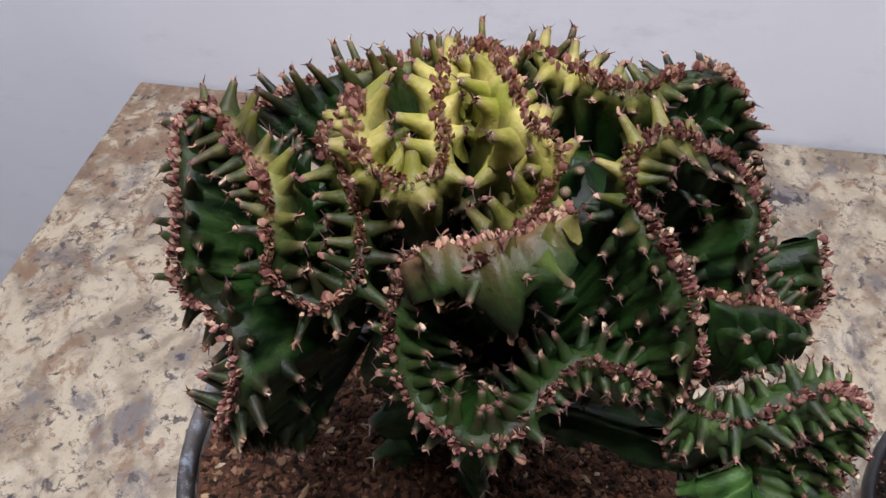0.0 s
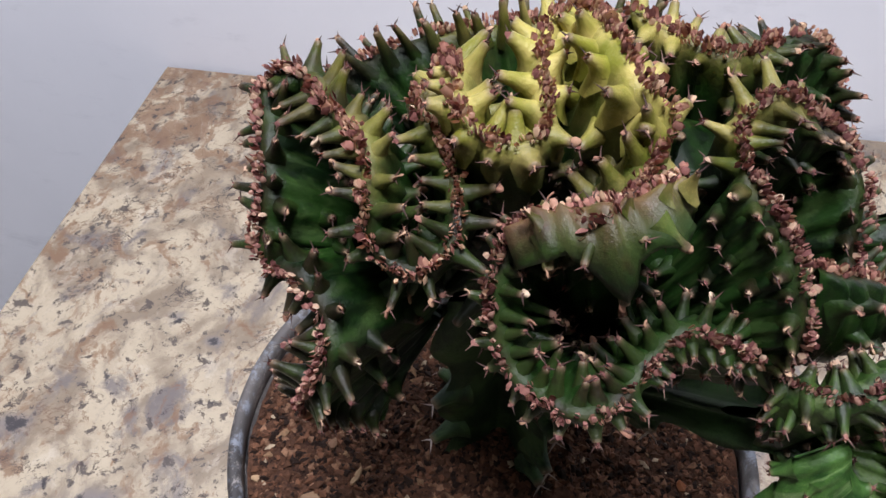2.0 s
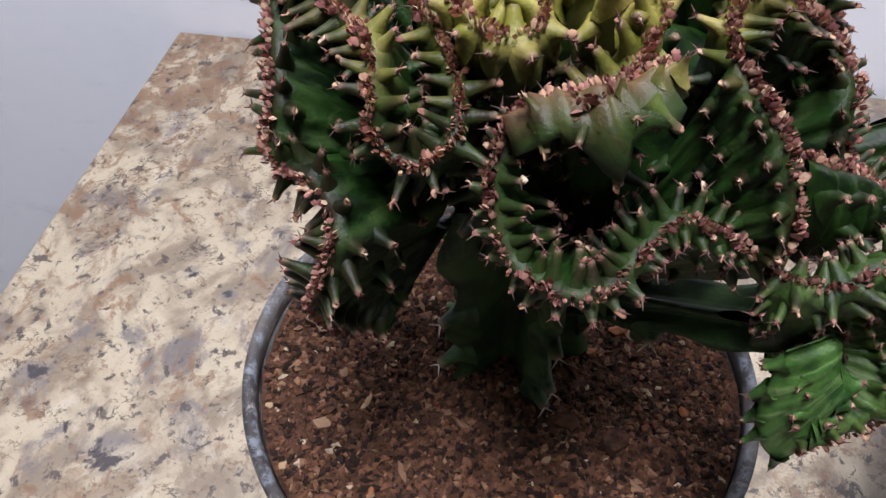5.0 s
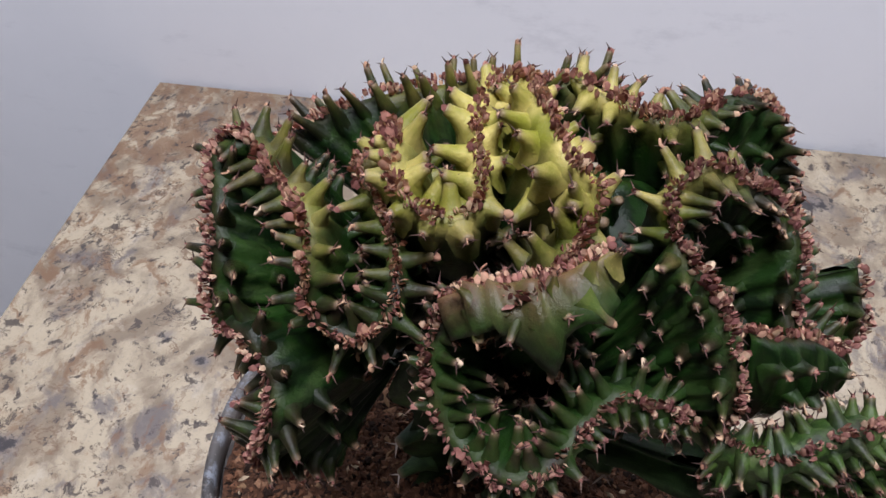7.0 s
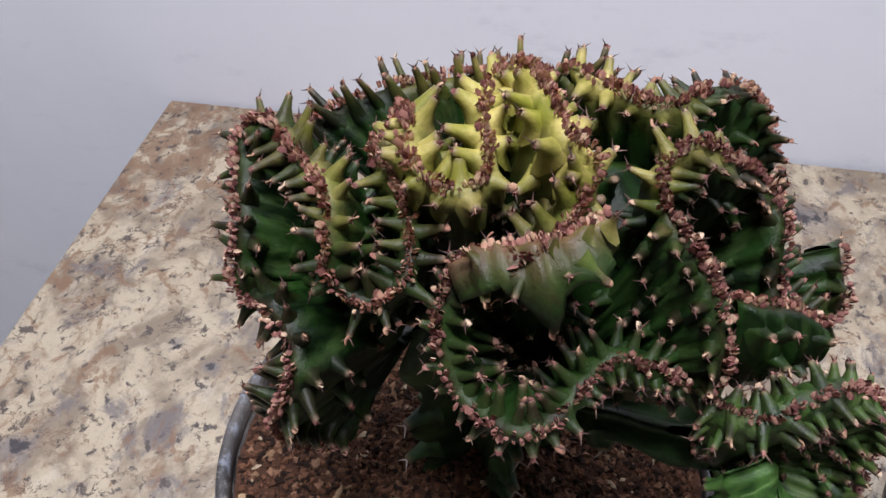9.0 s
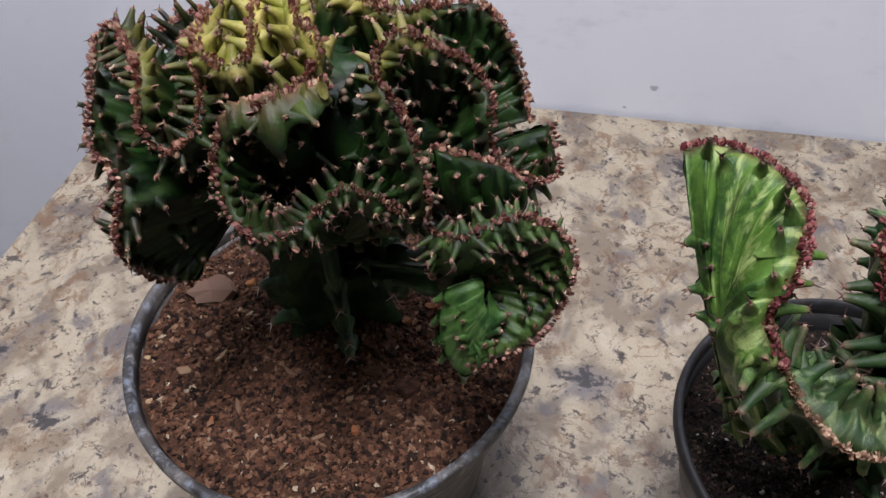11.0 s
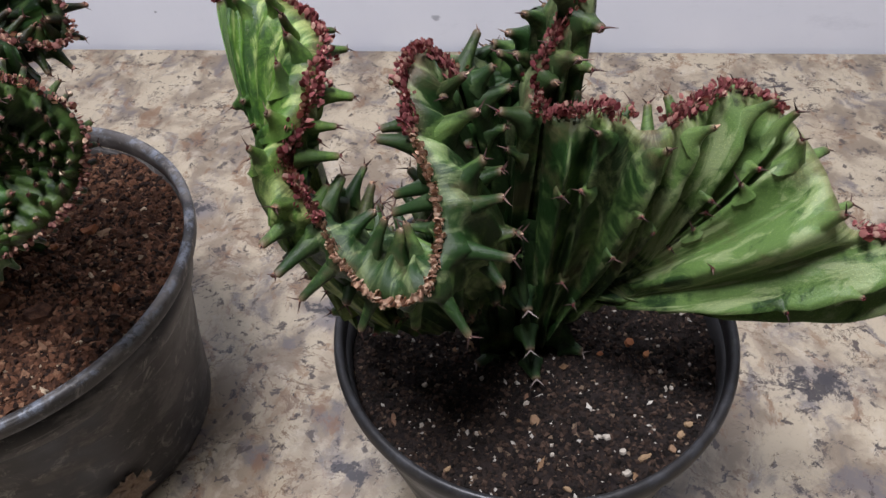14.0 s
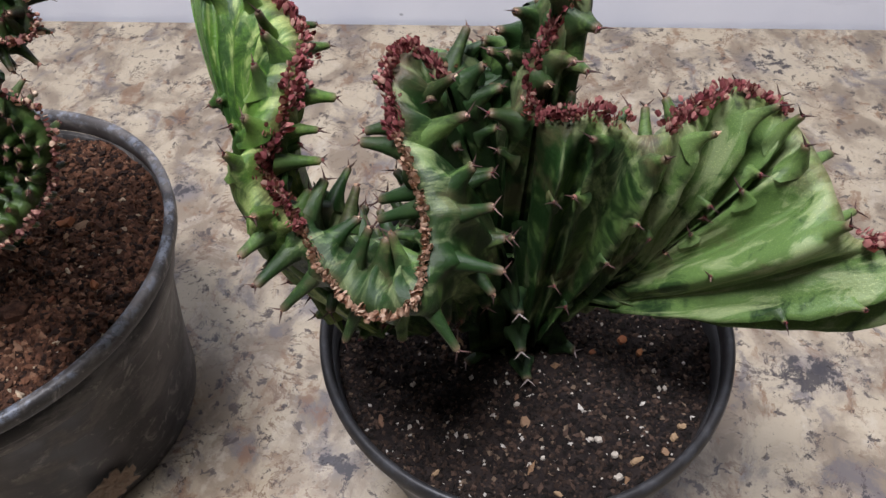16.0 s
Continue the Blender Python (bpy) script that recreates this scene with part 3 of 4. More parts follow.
def stem(plant, foot, top, radius, ribs, skin, teeth, seed, turn=0.0):
    """A ribbed succulent column with a few horned teeth on its ribs."""
    rnd = random.Random(seed)
    foot, top = Vector(foot), Vector(top)
    soup, spikes = Soup(), Soup()
    n, m = ribs * 12, 22
    verts, faces = [], []
    for j in range(m + 1):
        t = j / m
        c = foot.lerp(top, t)
        for k in range(n):
            a = 2 * math.pi * k / n
            wing = abs(math.cos((a - turn) * ribs / 2)) ** 7
            r = radius * (0.34 + 0.76 * wing * (1 + 0.16 * math.sin(t * 17 + 2.2 * (k * ribs // n)))) * (0.92 + 0.25 * t)
            verts.append(c + Vector((math.cos(a) * r, math.sin(a) * r, 0)))
    for j in range(m):
        for k in range(n):
            faces.append((j * n + k, j * n + (k + 1) % n, (j + 1) * n + (k + 1) % n, (j + 1) * n + k))
    soup.add(verts, faces, None, [(math.atan2(v.y, v.x) * 0.02, v.z, 0) for v in verts])
    ob = soup.link("stem", skin, plant, True, "dark green ribbed stem")
    tips = []
    for q in range(ribs):
        a = 2 * math.pi * q / ribs + turn
        for t in teeth:
            c = foot.lerp(top, t + rnd.uniform(-0.04, 0.04))
            out = Vector((math.cos(a), math.sin(a), rnd.uniform(-0.25, 0.15)))
            tips.append(tubercle(ob, skin, c + out * (radius * 0.96), out, Vector((0, 0, 1)), radius * 0.5, 0.0024))
    for tip, ax, sd in tips:
        for w in (1, -1):
            spine(spikes, tip, ax * 0.5 + sd * w * 0.6 + Vector((0, 0, -0.3)), 0.004, 0.0004)
    spikes.link("spine_cover", M_SPINE_PALE, ob, False, "pale paired spines", "stuff")
    return ob


# ---------------------------------------------------------------- room
def structure(name, bm, mat, label=""):
    return tagged(part(name, bm, mat), label=label, kind="structure")


structure("wall_back", box(-1.6, 2.2, 0.321, 0.44, -0.92, 1.72), M_WALL, "smooth pale bluish grey painted wall")
structure("wall_left", box(-1.72, -1.602, -2.2, 0.44, -0.92, 1.72), M_ROOM)
structure("wall_right", box(2.202, 2.32, -2.2, 0.44, -0.92, 1.72), M_ROOM)
structure("wall_front", box(-1.72, 2.32, -2.32, -2.202, -0.92, 1.72), M_ROOM)
structure("ceiling", box(-1.72, 2.32, -2.32, 0.44, 1.722, 1.82), M_ROOM)
structure("floor", box(-1.72, 2.32, -2.32, 0.44, -1.0, -0.922), M_ROOM)
structure("counter_base", box(-0.15, 1.35, -0.22, 0.3185, -0.921, -0.032), M_ROOM, "plain dark base under the countertop")
structure("countertop", box(-0.259, 1.45, -0.29, 0.3185, -0.03, 0.0, 0.0018), M_GRANITE, "polished beige granite countertop with dark mineral clusters")


# ---------------------------------------------------------------- pots and soil
def flower_pot(x, y, body, rim, mat, label):
    """A pot of two parts; its root stands at the height of the lip."""
    height = max(z for _, z in rim)
    root = new("flower_pot")
    root.location = (x, y, height)
    tagged(root, label=label, category="flower pot", group="potted plants")
    part("body", lathe([(r, z - height) for r, z in body], 128, 0.006), mat, root)
    bm = lathe([(r, z - height) for r, z in rim + rim[:1]], 128, 0.006)
    part("rim", bm, mat, root, "worn rolled rim")
    return root


POT_A = flower_pot(0.0099, -0.0017, [(0.0540, 0.0), (0.0612, 0.0006), (0.0625, 0.003), (0.0655, 0.03), (0.0733, 0.0795), (0.0738, 0.0818), (0.0762, 0.0826), (0.0772, 0.085), (0.0800, 0.1005),
    (0.0796, 0.1005), (0.0786, 0.096), (0.0765, 0.088), (0.0720, 0.085), (0.02, 0.084)],
    [(0.0797, 0.1010), (0.0830, 0.1020), (0.0838, 0.1036), (0.0840, 0.1075), (0.0834, 0.1090), (0.0820, 0.1092), (0.0802, 0.1086), (0.0794, 0.106)],
    M_POT_OLD, "dusty scuffed black plastic nursery pot with limy worn rim")
POT_B = flower_pot(0.2225, -0.0085, [(0.0440, 0.0), (0.0508, 0.0006), (0.0520, 0.003), (0.0692, 0.0880), (0.0695, 0.0890), (0.0675, 0.0890), (0.0665, 0.080), (0.0650, 0.070), (0.02, 0.069)],
    [(0.0680, 0.0878), (0.0694, 0.0874), (0.0708, 0.0884), (0.0716, 0.0900), (0.0718, 0.0925), (0.0714, 0.0950), (0.0703, 0.0962), (0.0690, 0.0958), (0.0682, 0.0940), (0.0678, 0.0890)],
    M_POT_NEW, "clean black plastic nursery pot with rolled rim")


def potting_soil(x, y, radius, level, tilt, base_mat, bit_mat, label, bits, coarse, seed, chips, grains, mound=(0, 0, 0)):
    rnd = random.Random(seed)

    def height(px, py):
        d = math.hypot(px, py) / radius
        return level + tilt[0] * px + tilt[1] * py + 0.0026 * noise.noise((px * 45, py * 45, seed)) + 0.0022 * noise.noise((px * 150, py * 150, seed)) + 0.0008 * noise.noise((px * 420, py * 420, seed)) - 0.003 * d ** 6 + mound[2] * math.exp(-(math.hypot(px - mound[0], py - mound[1]) / 0.03) ** 2)

    soup = Soup()
    rings, n = 80, 190
    verts = [(x, y, height(0, 0))]
    for j in range(1, rings + 1):
        for k in range(n):
            r, a = radius * j / rings, 2 * math.pi * k / n
            verts.append((x + r * math.cos(a), y + r * math.sin(a), height(r * math.cos(a), r * math.sin(a))))
    faces = [(0, 1 + k, 1 + (k + 1) % n) for k in range(n)]
    for j in range(rings - 1):
        for k in range(n):
            faces.append((1 + j * n + k, 1 + (j + 1) * n + k, 1 + (j + 1) * n + (k + 1) % n, 1 + j * n + (k + 1) % n))
    soup.add(verts, faces)
    ob = soup.link("potting_soil", base_mat, None, True, label, "stuff")
    ob["category"] = "soil"
    crumbs = Soup()
    shape = [(1, 0, 0), (0, 1, 0), (-1, 0, 0), (0, -1, 0), (0.2, 0.1, 1), (0, 0.1, -1)]
    flat = [(0, 1, 4), (1, 2, 4), (2, 3, 4), (3, 0, 4), (1, 0, 5), (2, 1, 5), (3, 2, 5), (0, 3, 5)]

    def bit(target, r, a, size, long):
        px, py = r * math.cos(a), r * math.sin(a)
        m = Euler((rnd.uniform(-0.5, 0.5), rnd.uniform(-0.5, 0.5), rnd.uniform(0, 6.3))).to_matrix()
        s = Vector((size * rnd.uniform(1.0, long), size * rnd.uniform(0.7, 1.1), size * rnd.uniform(0.6, 1.0)))
        c = Vector((x + px, y + py, height(px, py) + size * 0.25))
        target.add([c + m @ Vector([q * w * rnd.uniform(0.75, 1.25) for q, w in zip(v, s)]) for v in shape], flat)

    for _ in range(bits):
        bit(crumbs, radius * 0.985 * math.sqrt(rnd.random()), rnd.uniform(0, 6.283), 0.0003 + coarse * rnd.random() ** 2.6, 1.7)
    tagged(crumbs.link("soil_crumbs", bit_mat, ob, False, "loose fibrous crumbs"), kind="stuff")
    for amount, name, mat, low, high, long in ((chips, "bark_chip", M_STONE, 0.0008, 0.0016, 2.4), (grains, "perlite_grain", M_PERLITE, 0.0003, 0.0009, 1.5)):
        for _ in range(amount):
            one = Soup()
            bit(one, radius * 0.95 * math.sqrt(rnd.random()), rnd.uniform(0, 6.283), rnd.uniform(low, high), long)
            one.link(name, mat, ob, False)
    return ob, height


SOIL_A, height_a = potting_soil(0.0099, -0.0017, 0.0788, 0.1045, (0.008, -0.028), M_SOIL_BROWN, M_BITS_BROWN, "reddish brown crumbly potting soil with wood chips", 20000, 0.0013, 3, 55, 34, (0.003, -0.004, 0.009))
SOIL_B, height_b = potting_soil(0.2225, -0.0085, 0.0672, 0.0825, (0.0, -0.02), M_SOIL_BLACK, M_BITS_BLACK, "dark potting soil flecked with white perlite", 15000, 0.0009, 8, 12, 45)


def soil_piece(parent, name, at, size, turn, mat, label=""):
    """A bent, ragged flat piece lying on the soil or stuck on a pot."""
    rnd = random.Random(round(at[0] * 1e4))
    soup = Soup()
    n = 11
    rim = [(math.cos(a) * rnd.uniform(0.75, 1.2), math.sin(a) * rnd.uniform(0.7, 1.2)) for a in [2 * math.pi * k / n for k in range(n)]]
    m = Euler([radians(a) for a in turn]).to_matrix()
    verts = []
    for z, k in ((0.5, 0.9), (-0.5, 1.0)):
        verts += [Vector(at) + m @ Vector((x * size[0] * k, y * size[1] * k, z * size[2] + 0.25 * size[0] * x * x)) for x, y in rim]
    verts.append(Vector(at) + m @ Vector((0, 0, 0.9 * size[2])))
    faces = [(k, (k + 1) % n, 2 * n) for k in range(n)] + [tuple(reversed(range(n, 2 * n)))] + [(n + k, n + (k + 1) % n, (k + 1) % n, k) for k in range(n)]
    soup.add(verts, faces)
    return soup.link(name, mat, parent, False, label)


M_SCALE_OLD = dry("old_crest_scale", [(0, (0.24, 0.095, 0.088)), (0.3, (0.43, 0.205, 0.172)), (0.6, (0.59, 0.345, 0.265)), (0.86, (0.72, 0.52, 0.37))])
M_BARK = dry("bark", [(0, (0.085, 0.050, 0.034)), (0.5, (0.12, 0.072, 0.048))], True)
M_TAN = dry("tan_chip", [(0, (0.20, 0.125, 0.070)), (0.4, (0.28, 0.19, 0.105)), (0.75, (0.15, 0.085, 0.048))], True)
M_NUGGET = dry("orange_nugget", [(0, (0.20, 0.070, 0.022)), (0.5, (0.26, 0.105, 0.035)), (0.8, (0.15, 0.050, 0.022))], True)


def on_soil(soil, height, centre, name, x, y, size, turn, mat, label=""):
    z = height(x - centre[0], y - centre[1]) + size[2] * 0.5
    return soil_piece(soil, name, (x, y, z), size, turn, mat, label)


A, B = (0.0099, -0.0017), (0.2225, -0.0085)
on_soil(SOIL_A, height_a, A, "bark_piece", -0.048, 0.010, (0.0105, 0.0075, 0.003), (22, -10, 25), M_BARK, "large brown slab of bark")
on_soil(SOIL_A, height_a, A, "bark_piece", 0.048, -0.025, (0.0050, 0.0042, 0.003), (8, 6, 50), M_SOIL_BROWN, "reddish clod of soil")
on_soil(SOIL_A, height_a, A, "bark_piece", 0.033, -0.022, (0.0036, 0.0030, 0.002), (5, -9, 10), M_SOIL_BROWN, "reddish clod of soil")
for x, y, a, b, turn in ((-0.042, -0.032, 0.0036, 0.0024, 20), (-0.040, -0.013, 0.0022, 0.0016, 70), (-0.062, -0.027, 0.0018, 0.0012, 5), (0.028, -0.036, 0.0016, 0.0011, 33), (-0.051, -0.047, 0.0018, 0.0014, 55)):
    on_soil(SOIL_A, height_a, A, "bark_chip", x, y, (a, b, 0.0012), (5, 8, turn), M_TAN, "pale tan chip")
for x, y, a, turn in ((0.003, -0.029, 0.0050, -20), (-0.014, -0.045, 0.0038, -62), (-0.030, -0.024, 0.0040, 75), (0.020, -0.052, 0.0034, 40), (0.055, -0.038, 0.0030, -35), (-0.020, -0.062, 0.0032, 12)):
    on_soil(SOIL_A, height_a, A, "wood_splinter", x, y, (a, 0.0010, 0.0010), (0, 8, turn), M_TAN, "thin brown wood splinter")
for x, y, a in ((-0.033, 0.017, 0.0022), (0.049, 0.017, 0.0032), (0.033, -0.047, 0.0020), (0.070, -0.010, 0.0020), (0.040, 0.006, 0.0018), (-0.022, -0.052, 0.0014), (0.012, -0.060, 0.0016), (0.058, -0.018, 0.0015)):
    on_soil(SOIL_A, height_a, A, "bark_chip", x, y, (a, a * 0.8, a * 0.7), (10, 14, x * 4000), M_NUGGET, "orange brown nugget of bark")
for x, y, a, b, turn in ((0.224, -0.043, 0.0022, 0.0034, 10), (0.260, -0.053, 0.0040, 0.0014, 35), (0.272, -0.045, 0.0026, 0.0018, 60), (0.275, -0.041, 0.0022, 0.0013, 15), (0.269, -0.050, 0.0020, 0.0016, -30), (0.176, -0.045, 0.0012, 0.0034, 15), (0.221, -0.034, 0.0010, 0.0020, 0), (0.196, -0.062, 0.0024, 0.0010, 50), (0.235, -0.066, 0.0022, 0.0012, -15)):
    on_soil(SOIL_B, height_b, B, "bark_chip", x, y, (a * 0.75, b * 0.75, 0.0010), (14, 16, turn), M_TAN, "pale tan chip")
for x, y, a in ((0.258, -0.007, 0.0022), (0.247, -0.014, 0.0013), (0.264, -0.012, 0.0016)):
    on_soil(SOIL_B, height_b, B, "bark_chip", x, y, (a, a * 0.8, a * 0.6), (10, 5, x * 3000), M_NUGGET, "brown nugget of bark")
for x, y, a in ((0.248, -0.047, 0.0014), (0.2455, -0.0475, 0.0011), (0.253, -0.052, 0.0013), (0.254, -0.059, 0.0015), (0.221, -0.037, 0.0012), (0.268, -0.020, 0.0010), (0.271, -0.027, 0.0010), (0.185, -0.030, 0.0010), (0.230, -0.055, 0.0009), (0.205, -0.050, 0.0009), (0.240, -0.030, 0.0009)):
    on_soil(SOIL_B, height_b, B, "perlite_grain", x, y, (a, a * 0.8, a * 0.8), (9, 12, x * 5000), M_PERLITE)
on_soil(SOIL_A, height_a, A, "leaf_scrap", 0.053, 0.017, (0.0042, 0.0030, 0.0006), (12, 4, 40), M_TAN, "curled tan leaf scrap")


def dry_scrap(at, turn, size):
    """A crumpled dry leaf with a ragged edge, stuck on the side of a pot."""
    soup, rnd, n, rings = Soup(), random.Random(5), 44, 6
    edge = [1 + 0.30 * noise.noise((math.cos(6.283 * k / n) * 3, math.sin(6.283 * k / n) * 3, 2)) + rnd.uniform(-0.22, 0.12) for k in range(n)]
    verts = []
    for back in (0, 1):
        verts.append((0, 0, 0.0007 - 0.0005 * back))
        for j in range(1, rings + 1):
            for k in range(n):
                a, r = 6.283 * k / n, j / rings * (1 + (edge[k] - 1) * (j / rings) ** 2)
                x, y = math.cos(a) * r * size[0], math.sin(a) * r * size[1]
                verts.append((x, y, 0.0008 + 0.0016 * noise.noise((x * 420, y * 420, 1)) + 0.0008 * noise.noise((x * 1100, y * 1100, 4)) - 0.0005 * back))
    m, faces = 1 + rings * n, []
    for b in (0, m):
        faces += [(b, b + 1 + k, b + 1 + (k + 1) % n) for k in range(n)]
        faces += [(b + 1 + j * n + k, b + 1 + (j + 1) * n + k, b + 1 + (j + 1) * n + (k + 1) % n, b + 1 + j * n + (k + 1) % n) for j in range(rings - 1) for k in range(n)]
    outer = 1 + (rings - 1) * n
    faces += [(outer + k, outer + (k + 1) % n, m + outer + (k + 1) % n, m + outer + k) for k in range(n)]
    spin = Euler([radians(q) for q in turn]).to_matrix()
    soup.add([Vector(at) + spin @ Vector(v) for v in verts], faces)
    return tagged(soup.link("leaf_scrap", M_SCRAP, None, False, "crumpled dry brown leaf scrap stuck on the dusty pot"), category="dry leaf")


M_SCRAP = dry("dry_scrap", [(0, (0.27, 0.20, 0.14))], True)
dry_scrap((0.0590, -0.0470, 0.0205), (82, 0, 47), (0.0098, 0.0072))


# ---------------------------------------------------------------- the round crested plant
ROUND = new("crested_euphorbia")
tagged(ROUND, label="dark green brain-shaped crested euphorbia with yellow top and dried pinkish scales", category="succulent", group="potted plants")


LEFT_FOLD = [(-.016, -.041, .174), (-.025, -.046, .180), (-.029, -.050, .192), (-.026, -.053, .204), (-.022, -.053, .214), (-.023, -.047, .219), (-.030, -.040, .220), (-.039, -.034, .219),
             (-.039, -.028, .229), (-.041, -.018, .236), (-.043, -.009, .241), (-.036, -.008, .245), (-.028, -.018, .246)]
SECOND_FOLD = [(-.028, -.018, .246), (-.018, -.029, .247), (-.016, -.037, .241), (-.014, -.041, .232), (-.006, -.043, .230), (.000, -.038, .236), (-.003, -.026, .242), (-.011, -.017, .247)]
TOP_FOLD = [(-.011, -.017, .247), (-.007, -.008, .251), (-.004, -.014, .253), (-.002, -.025, .252), (.007, -.029, .249), (.013, -.025, .251), (.011, -.015, .257), (.012, -.003, .259),
            (.018, .000, .259), (.022, -.012, .262), (.027, -.023, .261), (.033, -.025, .256), (.031, -.030, .250), (.028, -.036, .248)]
CUP_FOLD = [(.028, -.036, .248), (.023, -.043, .248), (.011, -.038, .241), (.007, -.044, .232), (.009, -.050, .223), (.014, -.055, .218), (.024, -.061, .220), (.032, -.056, .220), (.036, -.049, .222),
            (.042, -.045, .226), (.050, -.043, .221), (.056, -.041, .216), (.061, -.040, .213), (.063, -.040, .221), (.060, -.036, .231), (.055, -.030, .239), (.047, -.024, .246)]
RIGHT_FOLD = [(.047, -.024, .246), (.046, -.018, .251), (.052, -.013, .254), (.060, -.010, .248), (.067, -.004, .241), (.073, -.006, .235), (.075, -.011, .231), (.077, -.016, .220),
              (.084, -.017, .214), (.090, -.014, .209), (.095, -.008, .210), (.091, -.002, .221)]
BACK_RIGHT_FOLD = [(.026, .006, .256), (.036, .004, .253), (.046, .002, .251), (.053, .008, .250), (.058, .018, .246), (.066, .021, .245), (.074, .023, .236), (.080, .021, .222), (.084, .010, .213)]
BACK_FOLD = [(-.034, .004, .234), (-.024, .006, .240), (-.014, .010, .243), (.000, .014, .245), (.012, .014, .248), (.024, .017, .247), (.034, .021, .244), (.042, .025, .238)]
LOW_FOLD = [(.062, -.037, .207), (.067, -.042, .210), (.073, -.045, .213), (.081, -.041, .216), (.088, -.038, .217), (.097, -.033, .209), (.103, -.032, .198), (.102, -.037, .187),
            (.096, -.046, .179), (.087, -.052, .174), (.078, -.054, .170)]

TEETH = ((0.05, 0.0068, 0.00115, 1.0), (0.24, 0.0062, 0.00115, 0.6), (0.48, 0.0060, 0.0012, 0.5))
crest(ROUND, inward(LEFT_FOLD, (0.0, -.006, .195), 0.036, 0.032), M_SKIN, M_SCALE_OLD, levels=((0.06, 0.0080, 0.00120, 1.0), (0.34, 0.0072, 0.0013, 0.4), (0.62, 0.0068, 0.0014, 0.4)))
crest(ROUND, inward(SECOND_FOLD, (-.004, -.010, .205), 0.040), M_SKIN, M_SCALE, levels=TEETH)
crest(ROUND, inward(TOP_FOLD, (.012, -.010, .20), 0.045), M_SKIN, M_SCALE, levels=((0.06, 0.0078, 0.00155, 1.0), (0.30, 0.0072, 0.0015, 0.6), (0.58, 0.0070, 0.0015, 0.4)), pitch=0.0056, lean=(0.8, 0.6), inner=(.005, -.008, .262))
crest(ROUND, inward(CUP_FOLD, (.030, -.023, .188), 0.046), M_SKIN, M_SCALE_OLD, levels=((0.05, 0.0066, 0.00105, 1.0), (0.20, 0.0066, 0.00110, 0.8), (0.42, 0.0060, 0.0011, 0.7)), pitch=0.0044, rise=0.0024, inner=(.030, -.040, .230))
LIP_ROWS = [((.009, -.0385, .2375), (.010, -.041, .236), (.011, -.043, .234)), ((.013, -.039, .2425), (.014, -.043, .2425), (.0155, -.0460, .2405)), ((.018, -.0395, .2455), (.019, -.044, .2450), (.0205, -.0455, .2430)),
            ((.022, -.0395, .2475), (.025, -.0455, .2445), (.0282, -.0490, .2375)), ((.026, -.0385, .2475), (.028, -.0430, .2465), (.0300, -.0440, .2445)), ((.029, -.0370, .248), (.032, -.0415, .2475), (.0358, -.0435, .2450)),
            ((.032, -.035, .2485), (.034, -.037, .247), (.0365, -.038, .245)), ((.036, -.032, .249), (.037, -.034, .248), (.038, -.034, .245))]
LIP = crest(ROUND, LIP_ROWS, M_SKIN, M_SCALE, half=(0.0014, 0.0010), pitch=0.0046, rise=0.0030, sharp=0.22, levels=((0.22, 0.0036, 0.0007, 0.7),), lean=(0.9, 0.4), density=8.5, leaves=0.3, flush=0.55, lumps=0.1, label="blushed overhanging lip with two fleshy beaks")
for base, tip in (((.0262, -.0462, .2430), (.0283, -.0495, .2362)), ((.0325, -.0420, .2475), (.0368, -.0440, .2450)), ((.0150, -.0440, .2425), (.0160, -.0475, .2400))):
    way = Vector(tip) - Vector(base)
    tubercle(LIP, M_SKIN_PALE, Vector(base), way, Vector((0, 0, 1)), way.length / 0.78, 0.0013, 0.3)
    dried_leaf(LIP, Vector(tip) - way.normalized() * 0.0008, way, 0.0016)
crest(ROUND, inward(RIGHT_FOLD, (.048, -.002, .198), 0.042), M_SKIN, M_SCALE_OLD, levels=TEETH)
crest(ROUND, [((.063, -.031, .231), (.065, -.033, .219), (.066, -.030, .206)), ((.071, -.027, .226), (.073, -.029, .216), (.073, -.027, .205)), ((.079, -.022, .220), (.081, -.024, .212), (.081, -.021, .204)),
             ((.087, -.020, .213), (.088, -.021, .207), (.087, -.017, .201))], M_SKIN, M_SCALE, half=(0.0022, 0.0034), levels=((0.2, 0.0065, 0.0014, 0.8), (0.6, 0.006, 0.0014, 0.5)), label="dark green apron under the side fold")
crest(ROUND, inward(BACK_RIGHT_FOLD, (.050, .008, .20), 0.040), M_SKIN, M_SCALE, levels=TEETH)
crest(ROUND, inward(BACK_FOLD, (.012, .0, .20), 0.045), M_SKIN, M_SCALE, levels=((0.05, 0.0098, 0.00105, 0.9), (0.36, 0.008, 0.0014, 0.4)), lean=(0.35, 1.0))
crest(ROUND, inward(LOW_FOLD, (.068, -.036, .184), 0.060), M_SKIN_PALE, M_SCALE_OLD, half=(0.0020, 0.0045), levels=((0.06, 0.0062, 0.0011, 1.0), (0.20, 0.0056, 0.0012, 0.7), (0.36, 0.0050, 0.0012, 0.7), (0.56, 0.0045, 0.0012, 0.6), (0.76, 0.004, 0.0012, 0.5)), lean=(0.9, 0.3), label="pale green low side lobe of the head")


